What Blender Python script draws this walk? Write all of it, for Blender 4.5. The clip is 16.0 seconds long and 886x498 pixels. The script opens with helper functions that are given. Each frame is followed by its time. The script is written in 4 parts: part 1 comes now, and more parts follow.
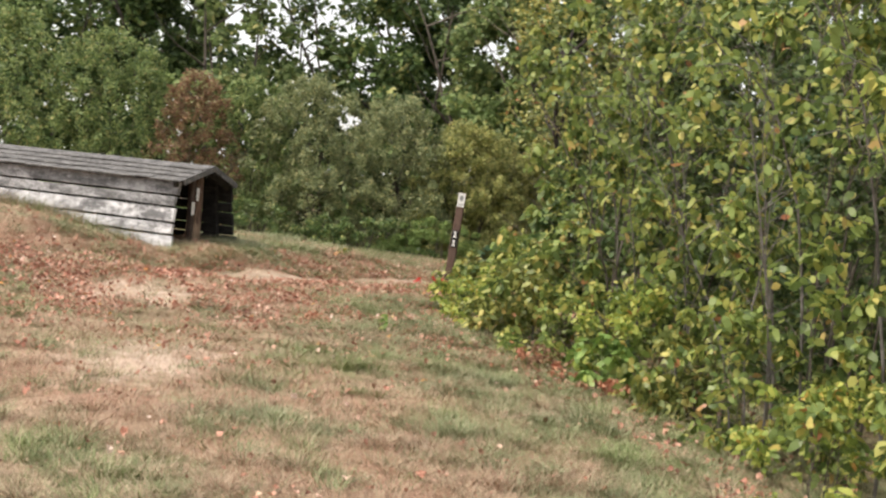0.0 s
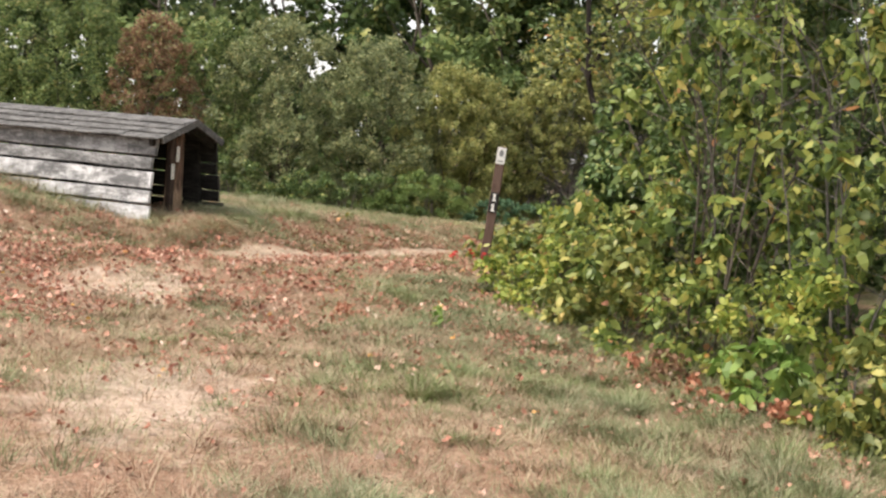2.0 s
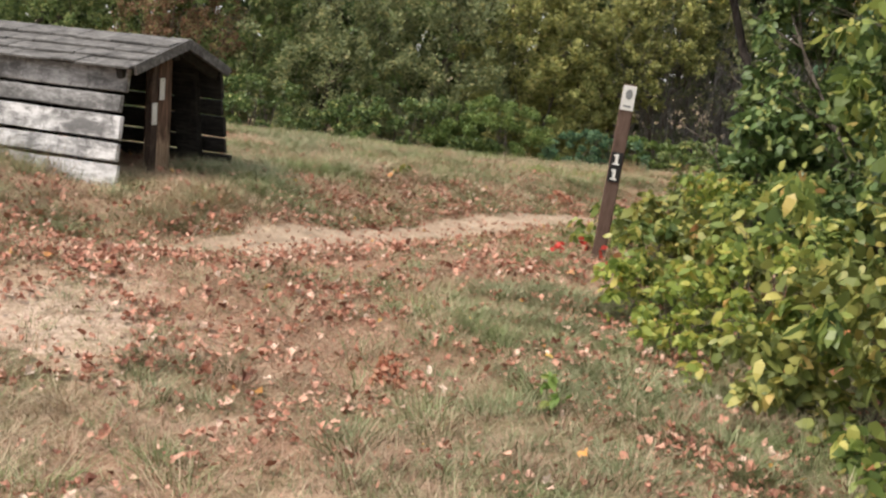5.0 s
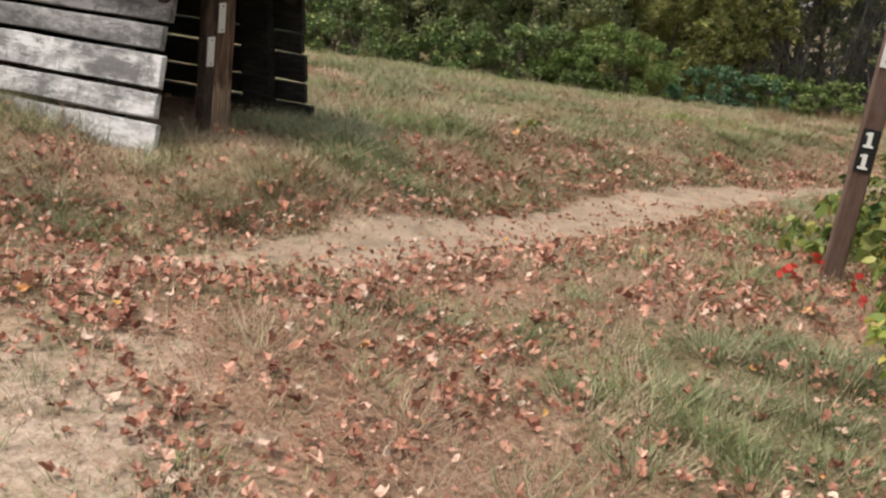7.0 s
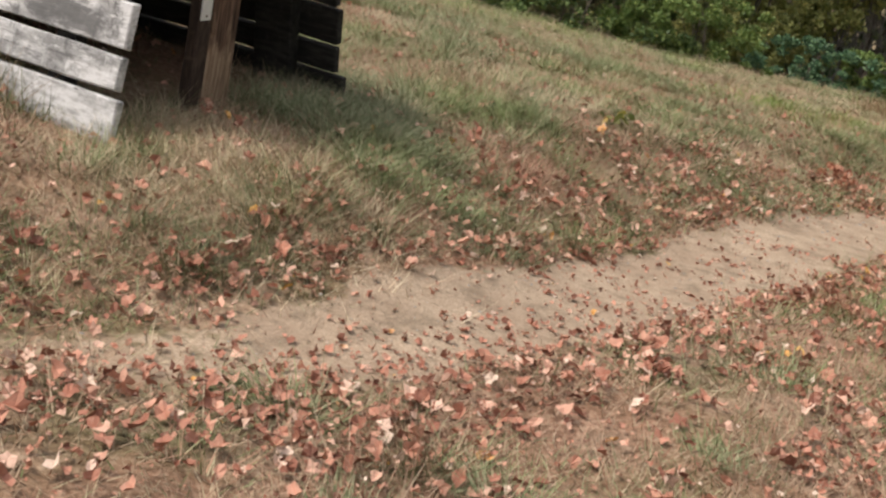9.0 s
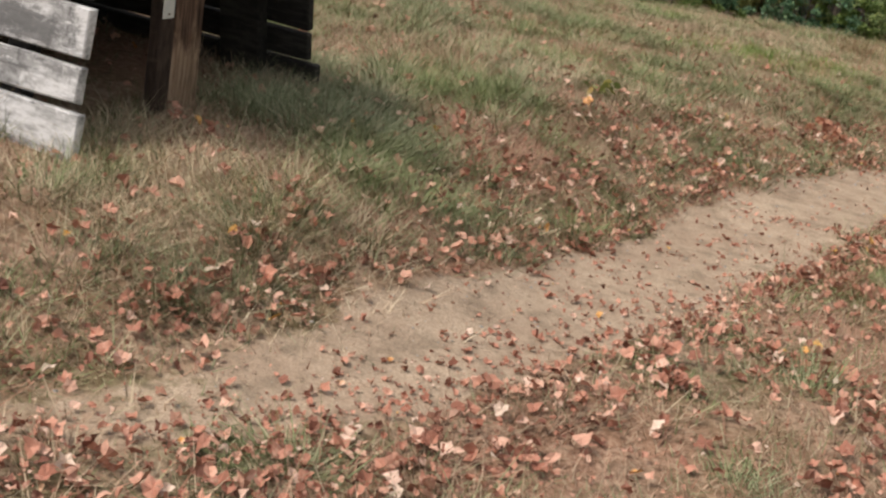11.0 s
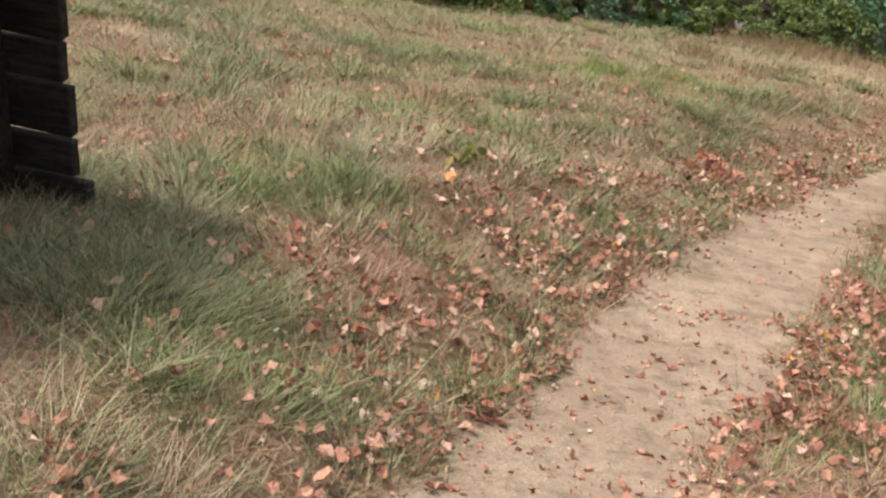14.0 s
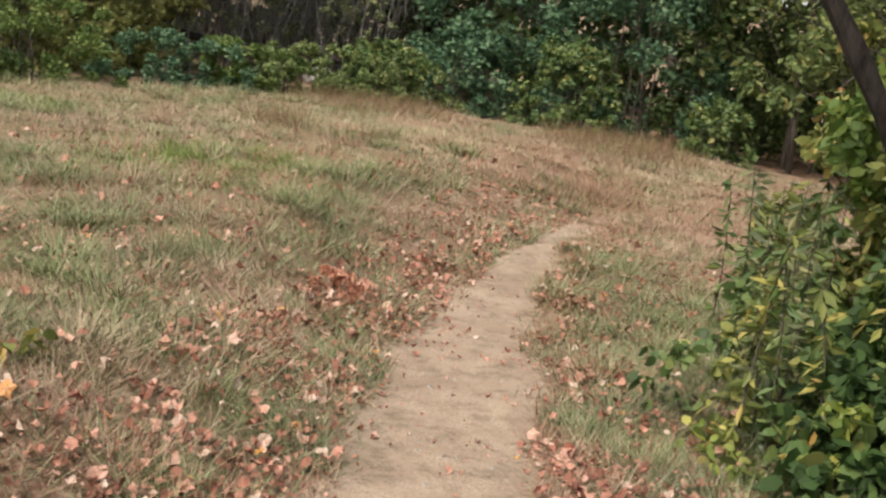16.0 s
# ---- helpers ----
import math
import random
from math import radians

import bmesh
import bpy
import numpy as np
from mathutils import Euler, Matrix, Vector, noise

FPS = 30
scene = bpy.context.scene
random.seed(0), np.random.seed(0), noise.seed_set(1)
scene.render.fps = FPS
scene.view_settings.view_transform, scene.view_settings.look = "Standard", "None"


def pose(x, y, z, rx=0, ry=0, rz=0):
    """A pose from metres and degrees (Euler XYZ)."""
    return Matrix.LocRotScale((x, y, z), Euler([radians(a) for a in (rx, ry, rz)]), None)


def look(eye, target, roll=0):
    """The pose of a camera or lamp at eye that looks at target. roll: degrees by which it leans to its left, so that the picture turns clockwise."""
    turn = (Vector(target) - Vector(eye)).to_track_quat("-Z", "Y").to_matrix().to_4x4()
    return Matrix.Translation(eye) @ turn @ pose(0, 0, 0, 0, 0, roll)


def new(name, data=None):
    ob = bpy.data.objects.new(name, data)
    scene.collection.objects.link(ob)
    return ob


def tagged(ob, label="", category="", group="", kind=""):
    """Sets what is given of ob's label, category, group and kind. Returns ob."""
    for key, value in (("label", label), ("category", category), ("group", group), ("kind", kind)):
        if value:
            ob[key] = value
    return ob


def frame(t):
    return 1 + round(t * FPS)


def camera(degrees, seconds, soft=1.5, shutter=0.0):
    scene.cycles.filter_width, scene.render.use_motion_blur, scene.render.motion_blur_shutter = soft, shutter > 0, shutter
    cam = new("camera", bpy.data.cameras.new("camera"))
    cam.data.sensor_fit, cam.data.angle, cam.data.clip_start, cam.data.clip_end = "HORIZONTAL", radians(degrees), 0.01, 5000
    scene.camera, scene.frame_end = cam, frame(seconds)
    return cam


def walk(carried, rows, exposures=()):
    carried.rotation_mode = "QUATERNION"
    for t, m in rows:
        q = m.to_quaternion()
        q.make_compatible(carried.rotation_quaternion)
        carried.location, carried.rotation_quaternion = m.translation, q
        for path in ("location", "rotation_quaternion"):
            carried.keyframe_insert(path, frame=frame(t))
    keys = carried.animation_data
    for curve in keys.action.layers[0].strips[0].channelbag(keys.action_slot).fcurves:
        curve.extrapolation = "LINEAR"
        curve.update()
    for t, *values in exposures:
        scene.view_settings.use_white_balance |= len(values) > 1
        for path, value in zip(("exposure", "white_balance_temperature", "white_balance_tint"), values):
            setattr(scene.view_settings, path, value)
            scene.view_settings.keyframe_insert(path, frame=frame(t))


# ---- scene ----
cam = camera(39.2, 16.0, soft=2.4)
LEVEL = pose(0, 0, 0.9, -1.5, -4.5, 0)
PATH = [
    (0, (0.321, -0.259, 0.672), (0.295, 1.74, 0.651), 1.7),
    (0.5, (0.038, 0.348, 0.658), (0.035, 2.347, 0.622), 1.4),
    (1, (-0.16, 1.024, 0.743), (-0.165, 3.022, 0.658), 2.3),
    (1.5, (-0.444, 1.65, 0.804), (-0.389, 3.647, 0.723), 2.7),
    (2, (-0.608, 2.273, 0.818), (-0.547, 4.269, 0.714), 0.6),
    (2.5, (-0.802, 2.872, 0.796), (-0.782, 4.868, 0.682), 2.5),
    (3, (-0.863, 3.488, 0.857), (-0.829, 5.484, 0.741), 1.3),
    (3.2, (-0.837, 3.743, 0.832), (-0.828, 5.739, 0.711), 0.5),
    (5.3, (-0.743, 6.52, 1.128), (-0.794, 8.502, 0.864), 1.7),
    (5.5, (-0.811, 6.747, 1.111), (-0.874, 8.727, 0.838), 3.8),
    (6, (-0.946, 7.393, 1.168), (-1.104, 9.364, 0.867), 5.7),
    (6.5, (-1.137, 8.01, 1.202), (-1.371, 9.967, 0.863), 3.0),
    (7, (-1.231, 8.665, 1.199), (-1.38, 10.623, 0.82), 2.6),
    (7.5, (-1.335, 9.244, 1.209), (-1.485, 11.198, 0.81), 6.0),
    (8, (-1.459, 9.793, 1.276), (-1.637, 11.74, 0.853), 5.8),
    (8.2, (-1.476, 9.989, 1.272), (-1.681, 11.93, 0.833), 7.7),
    (10.3, (-1.705, 10.86, 1.459), (-1.829, 12.769, 0.876), 7.5),
    (10.5, (-1.7, 10.859, 1.462), (-1.811, 12.769, 0.879), 6.9),
    (11, (-1.699, 10.865, 1.459), (-1.812, 12.774, 0.872), 6.2),
    (11.5, (-1.722, 10.875, 1.476), (-1.871, 12.791, 0.925), 3.6),
    (12, (-1.8, 10.97, 1.429), (-2.037, 12.899, 0.956), 1.4),
    (12.5, (-1.801, 11.156, 1.392), (-2.044, 13.073, 0.875), 3.3),
    (13, (-1.748, 11.561, 1.476), (-1.88, 13.48, 0.928), 4.2),
    (13.5, (-1.822, 11.948, 1.467), (-1.842, 13.876, 0.935), 4.4),
    (14, (-1.889, 12.36, 1.538), (-1.711, 14.269, 0.969), 3.4),
    (14.5, (-1.829, 12.799, 1.616), (-1.479, 14.682, 1.039), 2.1),
    (15, (-1.844, 13.21, 1.616), (-1.301, 15.054, 1.064), 4.1),
    (15.5, (-1.855, 13.636, 1.63), (-1.06, 15.401, 1.129), 5.6),
    (16, (-1.743, 13.921, 1.609), (-0.901, 15.672, 1.135), 3.1),
]
walk(cam, [(t, LEVEL @ look(eye, target, roll)) for t, eye, target, roll in PATH], [(0.0, 0.45, 6900.0, 11.0), (0.5, 0.55, 6900.0, 11.0), (1.0, 0.5, 6900.0, 11.0), (1.5, 0.49, 6900.0, 11.0), (3.0, 0.38, 6900.0, 11.0), (5.5, 0.2, 6900.0, 11.0), (7.0, 0.0, 6900.0, 11.0), (8.2, 0.0, 6900.0, 11.0), (10.3, -0.16, 6900.0, 11.0), (11.3, -0.16, 6900.0, 11.0), (12.0, 0.14, 6900.0, 11.0), (12.5, 0.08, 6900.0, 11.0), (13.5, 0.16, 6900.0, 11.0), (14.2, 0.08, 6900.0, 11.0), (15.0, -0.03, 6900.0, 11.0), (16.0, 0.03, 6900.0, 11.0)])

# ---- light ----
SUN_FROM = Vector((-0.69, -0.28, 1.02)).normalized()
world = bpy.data.worlds.new("world")
scene.world = world
world.use_nodes = True
wt = world.node_tree
sky = wt.nodes.new("ShaderNodeTexSky")
sky.sky_type = "NISHITA"
sky.sun_disc = False
sky.sun_elevation = math.asin(SUN_FROM.z)
sky.sun_rotation = math.atan2(SUN_FROM.x, SUN_FROM.y)
sky.air_density, sky.dust_density, sky.ozone_density = 1.0, 4.0, 0.6
haze = wt.nodes.new("ShaderNodeMix")
haze.data_type = "RGBA"
haze.inputs[0].default_value = 0.5
haze.inputs[7].default_value = (10.5, 10.6, 10.8, 1)
wt.links.new(sky.outputs[0], haze.inputs[6])
wt.links.new(haze.outputs[2], wt.nodes["Background"].inputs[0])
wt.nodes["Background"].inputs[1].default_value = 0.13
sun = new("sun", bpy.data.lights.new("sun", "SUN"))
sun.data.energy, sun.data.angle, sun.data.color = 3.1, radians(7), (1.0, 0.95, 0.88)
sun.matrix_world = Matrix.Translation((0, 0, 60)) @ SUN_FROM.to_track_quat("Z", "Y").to_matrix().to_4x4()

# ---- materials ----
RNG = np.random.default_rng(11)


class Nodes:
    """A small builder of node materials."""

    def __init__(self, name, rough=0.8, spec=0.3):
        self.mat = bpy.data.materials.new(name)
        self.mat.use_nodes = True
        self.t = self.mat.node_tree
        self.bsdf = self.t.nodes["Principled BSDF"]
        self.bsdf.inputs["Roughness"].default_value = rough
        self.bsdf.inputs["Specular IOR Level"].default_value = spec

    def put(self, sock, value):
        if hasattr(value, "links") or isinstance(value, bpy.types.NodeSocket):
            self.t.links.new(value, sock)
        elif isinstance(value, (tuple, list)) and len(value) == 3 and sock.type == "RGBA":
            sock.default_value = (*value, 1)
        else:
            sock.default_value = value

    def node(self, kind, **ins):
        n = self.t.nodes.new(kind)
        for k, v in ins.items():
            self.put(n.inputs[k.replace("_", " ")], v)
        return n

    def coord(self, which="Object", scale=(1, 1, 1)):
        c = self.t.nodes.new("ShaderNodeTexCoord")
        m = self.node("ShaderNodeMapping", Vector=c.outputs[which], Scale=scale)
        return m.outputs[0]

    def noise(self, scale, detail=4.0, rough=0.55, vec=None, stretch=(1, 1, 1)):
        v = vec or self.coord("Object", stretch)
        return self.node("ShaderNodeTexNoise", Vector=v, Scale=scale, Detail=detail, Roughness=rough).outputs["Fac"]

    def ramp(self, fac, *stops):
        n = self.t.nodes.new("ShaderNodeValToRGB")
        self.t.links.new(fac, n.inputs[0])
        el = n.color_ramp.elements
        while len(el) < len(stops):
            el.new(0.5)
        for e, (p, c) in zip(el, stops):
            e.position = p
            e.color = (*c, 1) if isinstance(c, tuple) else (c, c, c, 1)
        return n.outputs[0]

    def mix(self, fac, a, b, mode="MIX"):
        n = self.t.nodes.new("ShaderNodeMix")
        n.data_type, n.blend_type = "RGBA", mode
        self.put(n.inputs[0], fac)
        self.put(n.inputs[6], a)
        self.put(n.inputs[7], b)
        return n.outputs[2]

    def math(self, op, a, b=0.0):
        n = self.t.nodes.new("ShaderNodeMath")
        n.operation = op
        self.put(n.inputs[0], a)
        self.put(n.inputs[1], b)
        return n.outputs[0]

    def attr(self, name):
        n = self.t.nodes.new("ShaderNodeAttribute")
        n.attribute_name = name
        return n.outputs["Fac"]

    def island(self):
        return self.t.nodes.new("ShaderNodeNewGeometry").outputs["Random Per Island"]

    def each(self):
        return self.t.nodes.new("ShaderNodeObjectInfo").outputs["Random"]

    def finish(self, color, bump=None, strength=0.4, distance=0.01, rough=None):
        self.put(self.bsdf.inputs["Base Color"], color)
        if rough is not None:
            self.put(self.bsdf.inputs["Roughness"], rough)
        if bump is not None:
            b = self.node("ShaderNodeBump", Height=bump, Strength=strength, Distance=distance)
            self.t.links.new(b.outputs[0], self.bsdf.inputs["Normal"])
        return self.mat


def ground_material():
    n = Nodes("ground_soil_and_turf", 0.95, 0.1)
    big = n.noise(0.8, 5, 0.6)
    mid = n.noise(3.2, 5)
    fine = n.noise(38, 6, 0.7)
    straw = n.ramp(fine, (0.25, (0.15, 0.105, 0.07)), (0.5, (0.41, 0.295, 0.21)), (0.75, (0.63, 0.5, 0.38)))
    turf = n.ramp(fine, (0.25, (0.045, 0.055, 0.024)), (0.55, (0.14, 0.155, 0.075)), (0.8, (0.3, 0.3, 0.17)))
    rust = n.ramp(fine, (0.25, (0.12, 0.062, 0.042)), (0.5, (0.33, 0.195, 0.135)), (0.78, (0.58, 0.41, 0.31)))
    c = n.mix(n.ramp(mid, (0.42, 0.0), (0.56, 1.0)), straw, turf)
    c = n.mix(n.ramp(big, (0.4, 0.0), (0.56, 0.9)), c, rust)
    c = n.mix(n.math("MULTIPLY", n.attr("lush"), n.ramp(n.noise(4.5, 5, 0.65), (0.36, 0.25), (0.56, 0.95))), c, turf)
    sand_f = n.noise(120, 5, 0.7)
    sand = n.ramp(sand_f, (0.22, (0.23, 0.17, 0.125)), (0.5, (0.46, 0.355, 0.265)), (0.8, (0.64, 0.525, 0.415)))
    sand = n.mix(n.ramp(n.noise(3.5, 5, 0.65), (0.36, 0.65), (0.6, 0.0)), sand, (0.31, 0.225, 0.165))
    sand = n.mix(n.ramp(n.noise(34, 4, 0.7), (0.6, 0.0), (0.68, 0.5)), sand, (0.15, 0.095, 0.07))
    edge = n.math("ADD", n.attr("trail"), n.math("MULTIPLY", n.math("SUBTRACT", n.noise(14, 5, 0.7), 0.5), 1.1))
    c = n.mix(n.ramp(edge, (0.4, 0.0), (0.62, 1.0)), c, sand)
    pale = n.ramp(fine, (0.25, (0.3, 0.215, 0.17)), (0.5, (0.56, 0.435, 0.35)), (0.8, (0.74, 0.62, 0.52)))
    bare = n.math("ADD", n.attr("bare"), n.math("MULTIPLY", n.math("SUBTRACT", n.noise(5, 6, 0.75), 0.5), 1.8))
    c = n.mix(n.ramp(bare, (0.4, 0.0), (0.8, 0.85)), c, pale)
    c = n.mix(n.ramp(n.noise(9, 5, 0.65), (0.36, 0.45), (0.5, 0.0)), c, n.mix(0.75, c, (0.05, 0.045, 0.03)))
    return n.finish(c, n.math("ADD", fine, mid), 0.7, 0.02)


def blade_material(name, stops, other, rough=0.7):
    """Blades of mixed colour: one set of tints, giving way to another in patches, and darker in matted spots."""
    n = Nodes(name, rough, 0.2)
    c = n.ramp(n.island(), *stops)
    patch = n.noise(0.9, 5, 0.65)
    c = n.mix(n.ramp(patch, (0.4, 0.0), (0.6, 0.85)), c, n.ramp(n.island(), *other))
    mat = n.noise(7, 4, 0.6)
    c = n.mix(n.ramp(mat, (0.36, 0.55), (0.52, 0.0)), c, tuple(0.45 * v for v in stops[1][1]))
    return n.finish(c)


def leaf_material(name, stops, gloss=0.45, through_light=0.25):
    n = Nodes(name, gloss, 0.35)
    c = n.ramp(n.island(), *stops)
    c = n.mix(n.ramp(n.noise(1.1, 3), (0.35, 0.0), (0.7, 0.4)), c, n.ramp(n.island(), *[(p, tuple(0.55 * v for v in k)) for p, k in stops]))
    n.put(n.bsdf.inputs["Base Color"], c)
    tr = n.node("ShaderNodeBsdfTranslucent", Color=c)
    mx = n.node("ShaderNodeMixShader")
    mx.inputs[0].default_value = through_light
    n.t.links.new(n.bsdf.outputs[0], mx.inputs[1])
    n.t.links.new(tr.outputs[0], mx.inputs[2])
    n.t.links.new(mx.outputs[0], n.t.nodes["Material Output"].inputs[0])
    return n.mat


def weathered_wood(name, dark, mid, light, stain=0.5, fleck=0.45, peel=0.0):
    """Weathered board: grain along the board's local x, with blotches and short streaks across it."""
    n = Nodes(name, 0.8, 0.2)
    shift = n.node("ShaderNodeVectorMath")
    shift.operation = "ADD"
    c = n.t.nodes.new("ShaderNodeTexCoord")
    r = n.math("MULTIPLY", n.each(), 37.0)
    n.t.links.new(c.outputs["Object"], shift.inputs[0])
    n.t.links.new(r, shift.inputs[1])

    def field(scale, sx, sy, detail=6, rough=0.65):
        return n.noise(scale, detail, rough, n.node("ShaderNodeMapping", Vector=shift.outputs[0], Scale=(sx, sy, sy)).outputs[0])

    grain = field(2.2, 2.5, 24, 7)
    blot = field(2.6, 1.3, 3.2, 6, 0.7)
    streak = field(6.0, 3.2, 1.1, 5, 0.7)
    col = n.ramp(n.math("ADD", n.math("MULTIPLY", grain, 0.55), n.math("MULTIPLY", field(3.4, 2.0, 4.0, 7, 0.75), 0.45)), (0.3, dark), (0.47, mid), (0.64, light))
    col = n.mix(n.ramp(blot, (0.46, 0.0), (0.62, stain)), col, tuple(0.5 * a + 0.5 * b for a, b in zip(dark, mid)))
    col = n.mix(n.ramp(streak, (0.56, 0.0), (0.68, fleck)), col, dark)
    col = n.mix(n.ramp(streak, (0.3, fleck), (0.42, 0.0)), col, light)
    if peel:
        flake = n.math("ADD", n.math("MULTIPLY", field(1.6, 1.0, 2.2, 8, 0.78), 0.7), n.math("MULTIPLY", grain, 0.3))
        col = n.mix(n.ramp(flake, (0.505, 0.0), (0.55, peel)), col, tuple(0.75 * a + 0.25 * b for a, b in zip(dark, mid)))
        col = n.mix(n.ramp(flake, (0.43, peel), (0.47, 0.0)), col, tuple(0.3 * a + 0.7 * b for a, b in zip(mid, light)))
    return n.finish(col, n.math("ADD", grain, blot), 0.45, 0.006)


GROUND_MAT = ground_material()
DRY_BLADE = blade_material("dry_grass", [(0.0, (0.17, 0.115, 0.075)), (0.35, (0.38, 0.28, 0.19)), (0.7, (0.56, 0.46, 0.33)), (1.0, (0.34, 0.33, 0.2))], [(0.0, (0.19, 0.1, 0.07)), (0.5, (0.4, 0.25, 0.18)), (1.0, (0.52, 0.4, 0.3))])
GREEN_BLADE = blade_material("green_grass", [(0.0, (0.07, 0.1, 0.036)), (0.4, (0.165, 0.215, 0.08)), (0.75, (0.27, 0.325, 0.145)), (1.0, (0.5, 0.49, 0.31))], [(0.0, (0.08, 0.1, 0.045)), (0.5, (0.23, 0.26, 0.15)), (1.0, (0.46, 0.43, 0.3))])
RUST_BLADE = blade_material("rust_brown_grass", [(0.0, (0.16, 0.075, 0.045)), (0.4, (0.36, 0.19, 0.125)), (0.8, (0.52, 0.33, 0.235)), (1.0, (0.3, 0.24, 0.14))], [(0.0, (0.2, 0.09, 0.06)), (0.5, (0.42, 0.23, 0.16)), (1.0, (0.58, 0.42, 0.31))])
STRAW_BLADE = blade_material("pale_straw_grass", [(0.0, (0.3, 0.21, 0.13)), (0.4, (0.54, 0.42, 0.28)), (0.8, (0.7, 0.6, 0.43)), (1.0, (0.42, 0.42, 0.24))], [(0.0, (0.34, 0.22, 0.15)), (0.5, (0.56, 0.42, 0.3)), (1.0, (0.74, 0.64, 0.48))])


def litter_material():
    """Dead leaves: one tint each, blotched and paler or darker along the blade."""
    n = Nodes("fallen_leaf_brown", 0.7, 0.25)
    c = n.ramp(n.island(), *[(0.0, (0.15, 0.062, 0.043)), (0.22, (0.34, 0.145, 0.1)), (0.54, (0.53, 0.26, 0.185)), (0.8, (0.66, 0.385, 0.29)), (0.93, (0.72, 0.51, 0.41)), (0.985, (0.72, 0.6, 0.5)), (0.993, (0.7, 0.32, 0.1)), (1.0, (0.7, 0.46, 0.13))])
    blot = n.noise(70, 5, 0.7)
    c = n.mix(n.ramp(blot, (0.44, 0.0), (0.62, 0.38)), c, n.mix(0.7, c, (0.16, 0.07, 0.05)))
    c = n.mix(n.ramp(n.noise(45, 4, 0.65), (0.56, 0.0), (0.72, 0.5)), c, (0.68, 0.47, 0.37))
    return n.finish(c, blot, 0.5, 0.004)


LITTER = litter_material()
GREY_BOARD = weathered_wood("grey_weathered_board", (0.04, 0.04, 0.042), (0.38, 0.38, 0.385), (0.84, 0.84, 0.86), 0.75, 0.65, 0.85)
# darker grey, given to the two upper planks of the near wall
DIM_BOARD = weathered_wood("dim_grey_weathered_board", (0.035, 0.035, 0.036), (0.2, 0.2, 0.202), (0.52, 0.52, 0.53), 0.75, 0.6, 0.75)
ROOF_BOARD = weathered_wood("grey_roof_board", (0.03, 0.029, 0.028), (0.115, 0.112, 0.11), (0.27, 0.265, 0.26), 0.85, 0.6)
# near-black boards: the shade inside the shelter is put into their colour
SHADE_BOARD = weathered_wood("shade_black_board", (0.008, 0.008, 0.008), (0.022, 0.02, 0.019), (0.06, 0.056, 0.05), 0.6)
DARK_POST = weathered_wood("dark_stained_post_wood", (0.012, 0.009, 0.008), (0.05, 0.034, 0.027), (0.13, 0.09, 0.07), 0.6)


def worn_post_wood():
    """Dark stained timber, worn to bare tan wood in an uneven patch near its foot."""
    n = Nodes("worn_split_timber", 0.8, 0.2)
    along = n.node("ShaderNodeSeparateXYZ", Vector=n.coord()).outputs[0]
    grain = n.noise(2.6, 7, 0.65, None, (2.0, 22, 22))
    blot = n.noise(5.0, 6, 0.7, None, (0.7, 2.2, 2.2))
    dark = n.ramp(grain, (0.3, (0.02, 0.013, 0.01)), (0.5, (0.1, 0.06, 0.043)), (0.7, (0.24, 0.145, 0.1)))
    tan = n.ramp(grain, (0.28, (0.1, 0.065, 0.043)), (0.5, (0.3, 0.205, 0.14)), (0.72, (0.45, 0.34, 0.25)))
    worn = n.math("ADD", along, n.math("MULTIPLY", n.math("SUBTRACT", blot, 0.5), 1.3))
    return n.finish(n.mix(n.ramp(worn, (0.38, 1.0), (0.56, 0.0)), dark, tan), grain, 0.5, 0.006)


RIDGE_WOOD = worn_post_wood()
BROWN_PAINT = weathered_wood("brown_stained_post", (0.06, 0.038, 0.03), (0.11, 0.07, 0.056), (0.16, 0.11, 0.09), 0.3)


def plain(name, color, rough=0.5, vary=0.12, metal=0.0):
    n = Nodes(name, rough, 0.4)
    n.bsdf.inputs["Metallic"].default_value = metal
    dim = tuple(v * (1 - 2 * vary) for v in color)
    return n.finish(n.mix(n.ramp(n.noise(30, 5, 0.65), (0.35, 0.0), (0.7, 1.0)), color, dim))


WHITE_PLATE = plain("white_painted_plate", (0.72, 0.72, 0.7), 0.45, 0.06)
WHITE_INK = plain("white_numeral", (0.8, 0.8, 0.78), 0.5, 0.04)
BLACK_PLATE = plain("black_plate", (0.012, 0.012, 0.013), 0.4, 0.1)
GREY_INK = plain("grey_emblem", (0.22, 0.23, 0.24), 0.5, 0.1)
STEEL = plain("rusty_screw", (0.2, 0.17, 0.15), 0.45, 0.2, 0.8)


def bark_material(name, dark, light):
    n = Nodes(name, 0.9, 0.15)
    g = n.noise(9, 6, 0.7, None, (3, 3, 0.7))
    return n.finish(n.ramp(g, (0.3, dark), (0.7, light)), g, 0.8, 0.02)


BARK = bark_material("grey_brown_bark", (0.05, 0.04, 0.032), (0.19, 0.165, 0.14))
DARK_BARK = bark_material("dark_cherry_bark", (0.012, 0.01, 0.009), (0.065, 0.055, 0.05))
GREY_BARK = bark_material("grey_sapling_bark", (0.07, 0.063, 0.058), (0.24, 0.22, 0.205))
DEAD_BARK = bark_material("dead_grey_bark", (0.1, 0.092, 0.087), (0.33, 0.31, 0.295))
STONE = bark_material("field_stone", (0.16, 0.15, 0.14), (0.5, 0.48, 0.45))

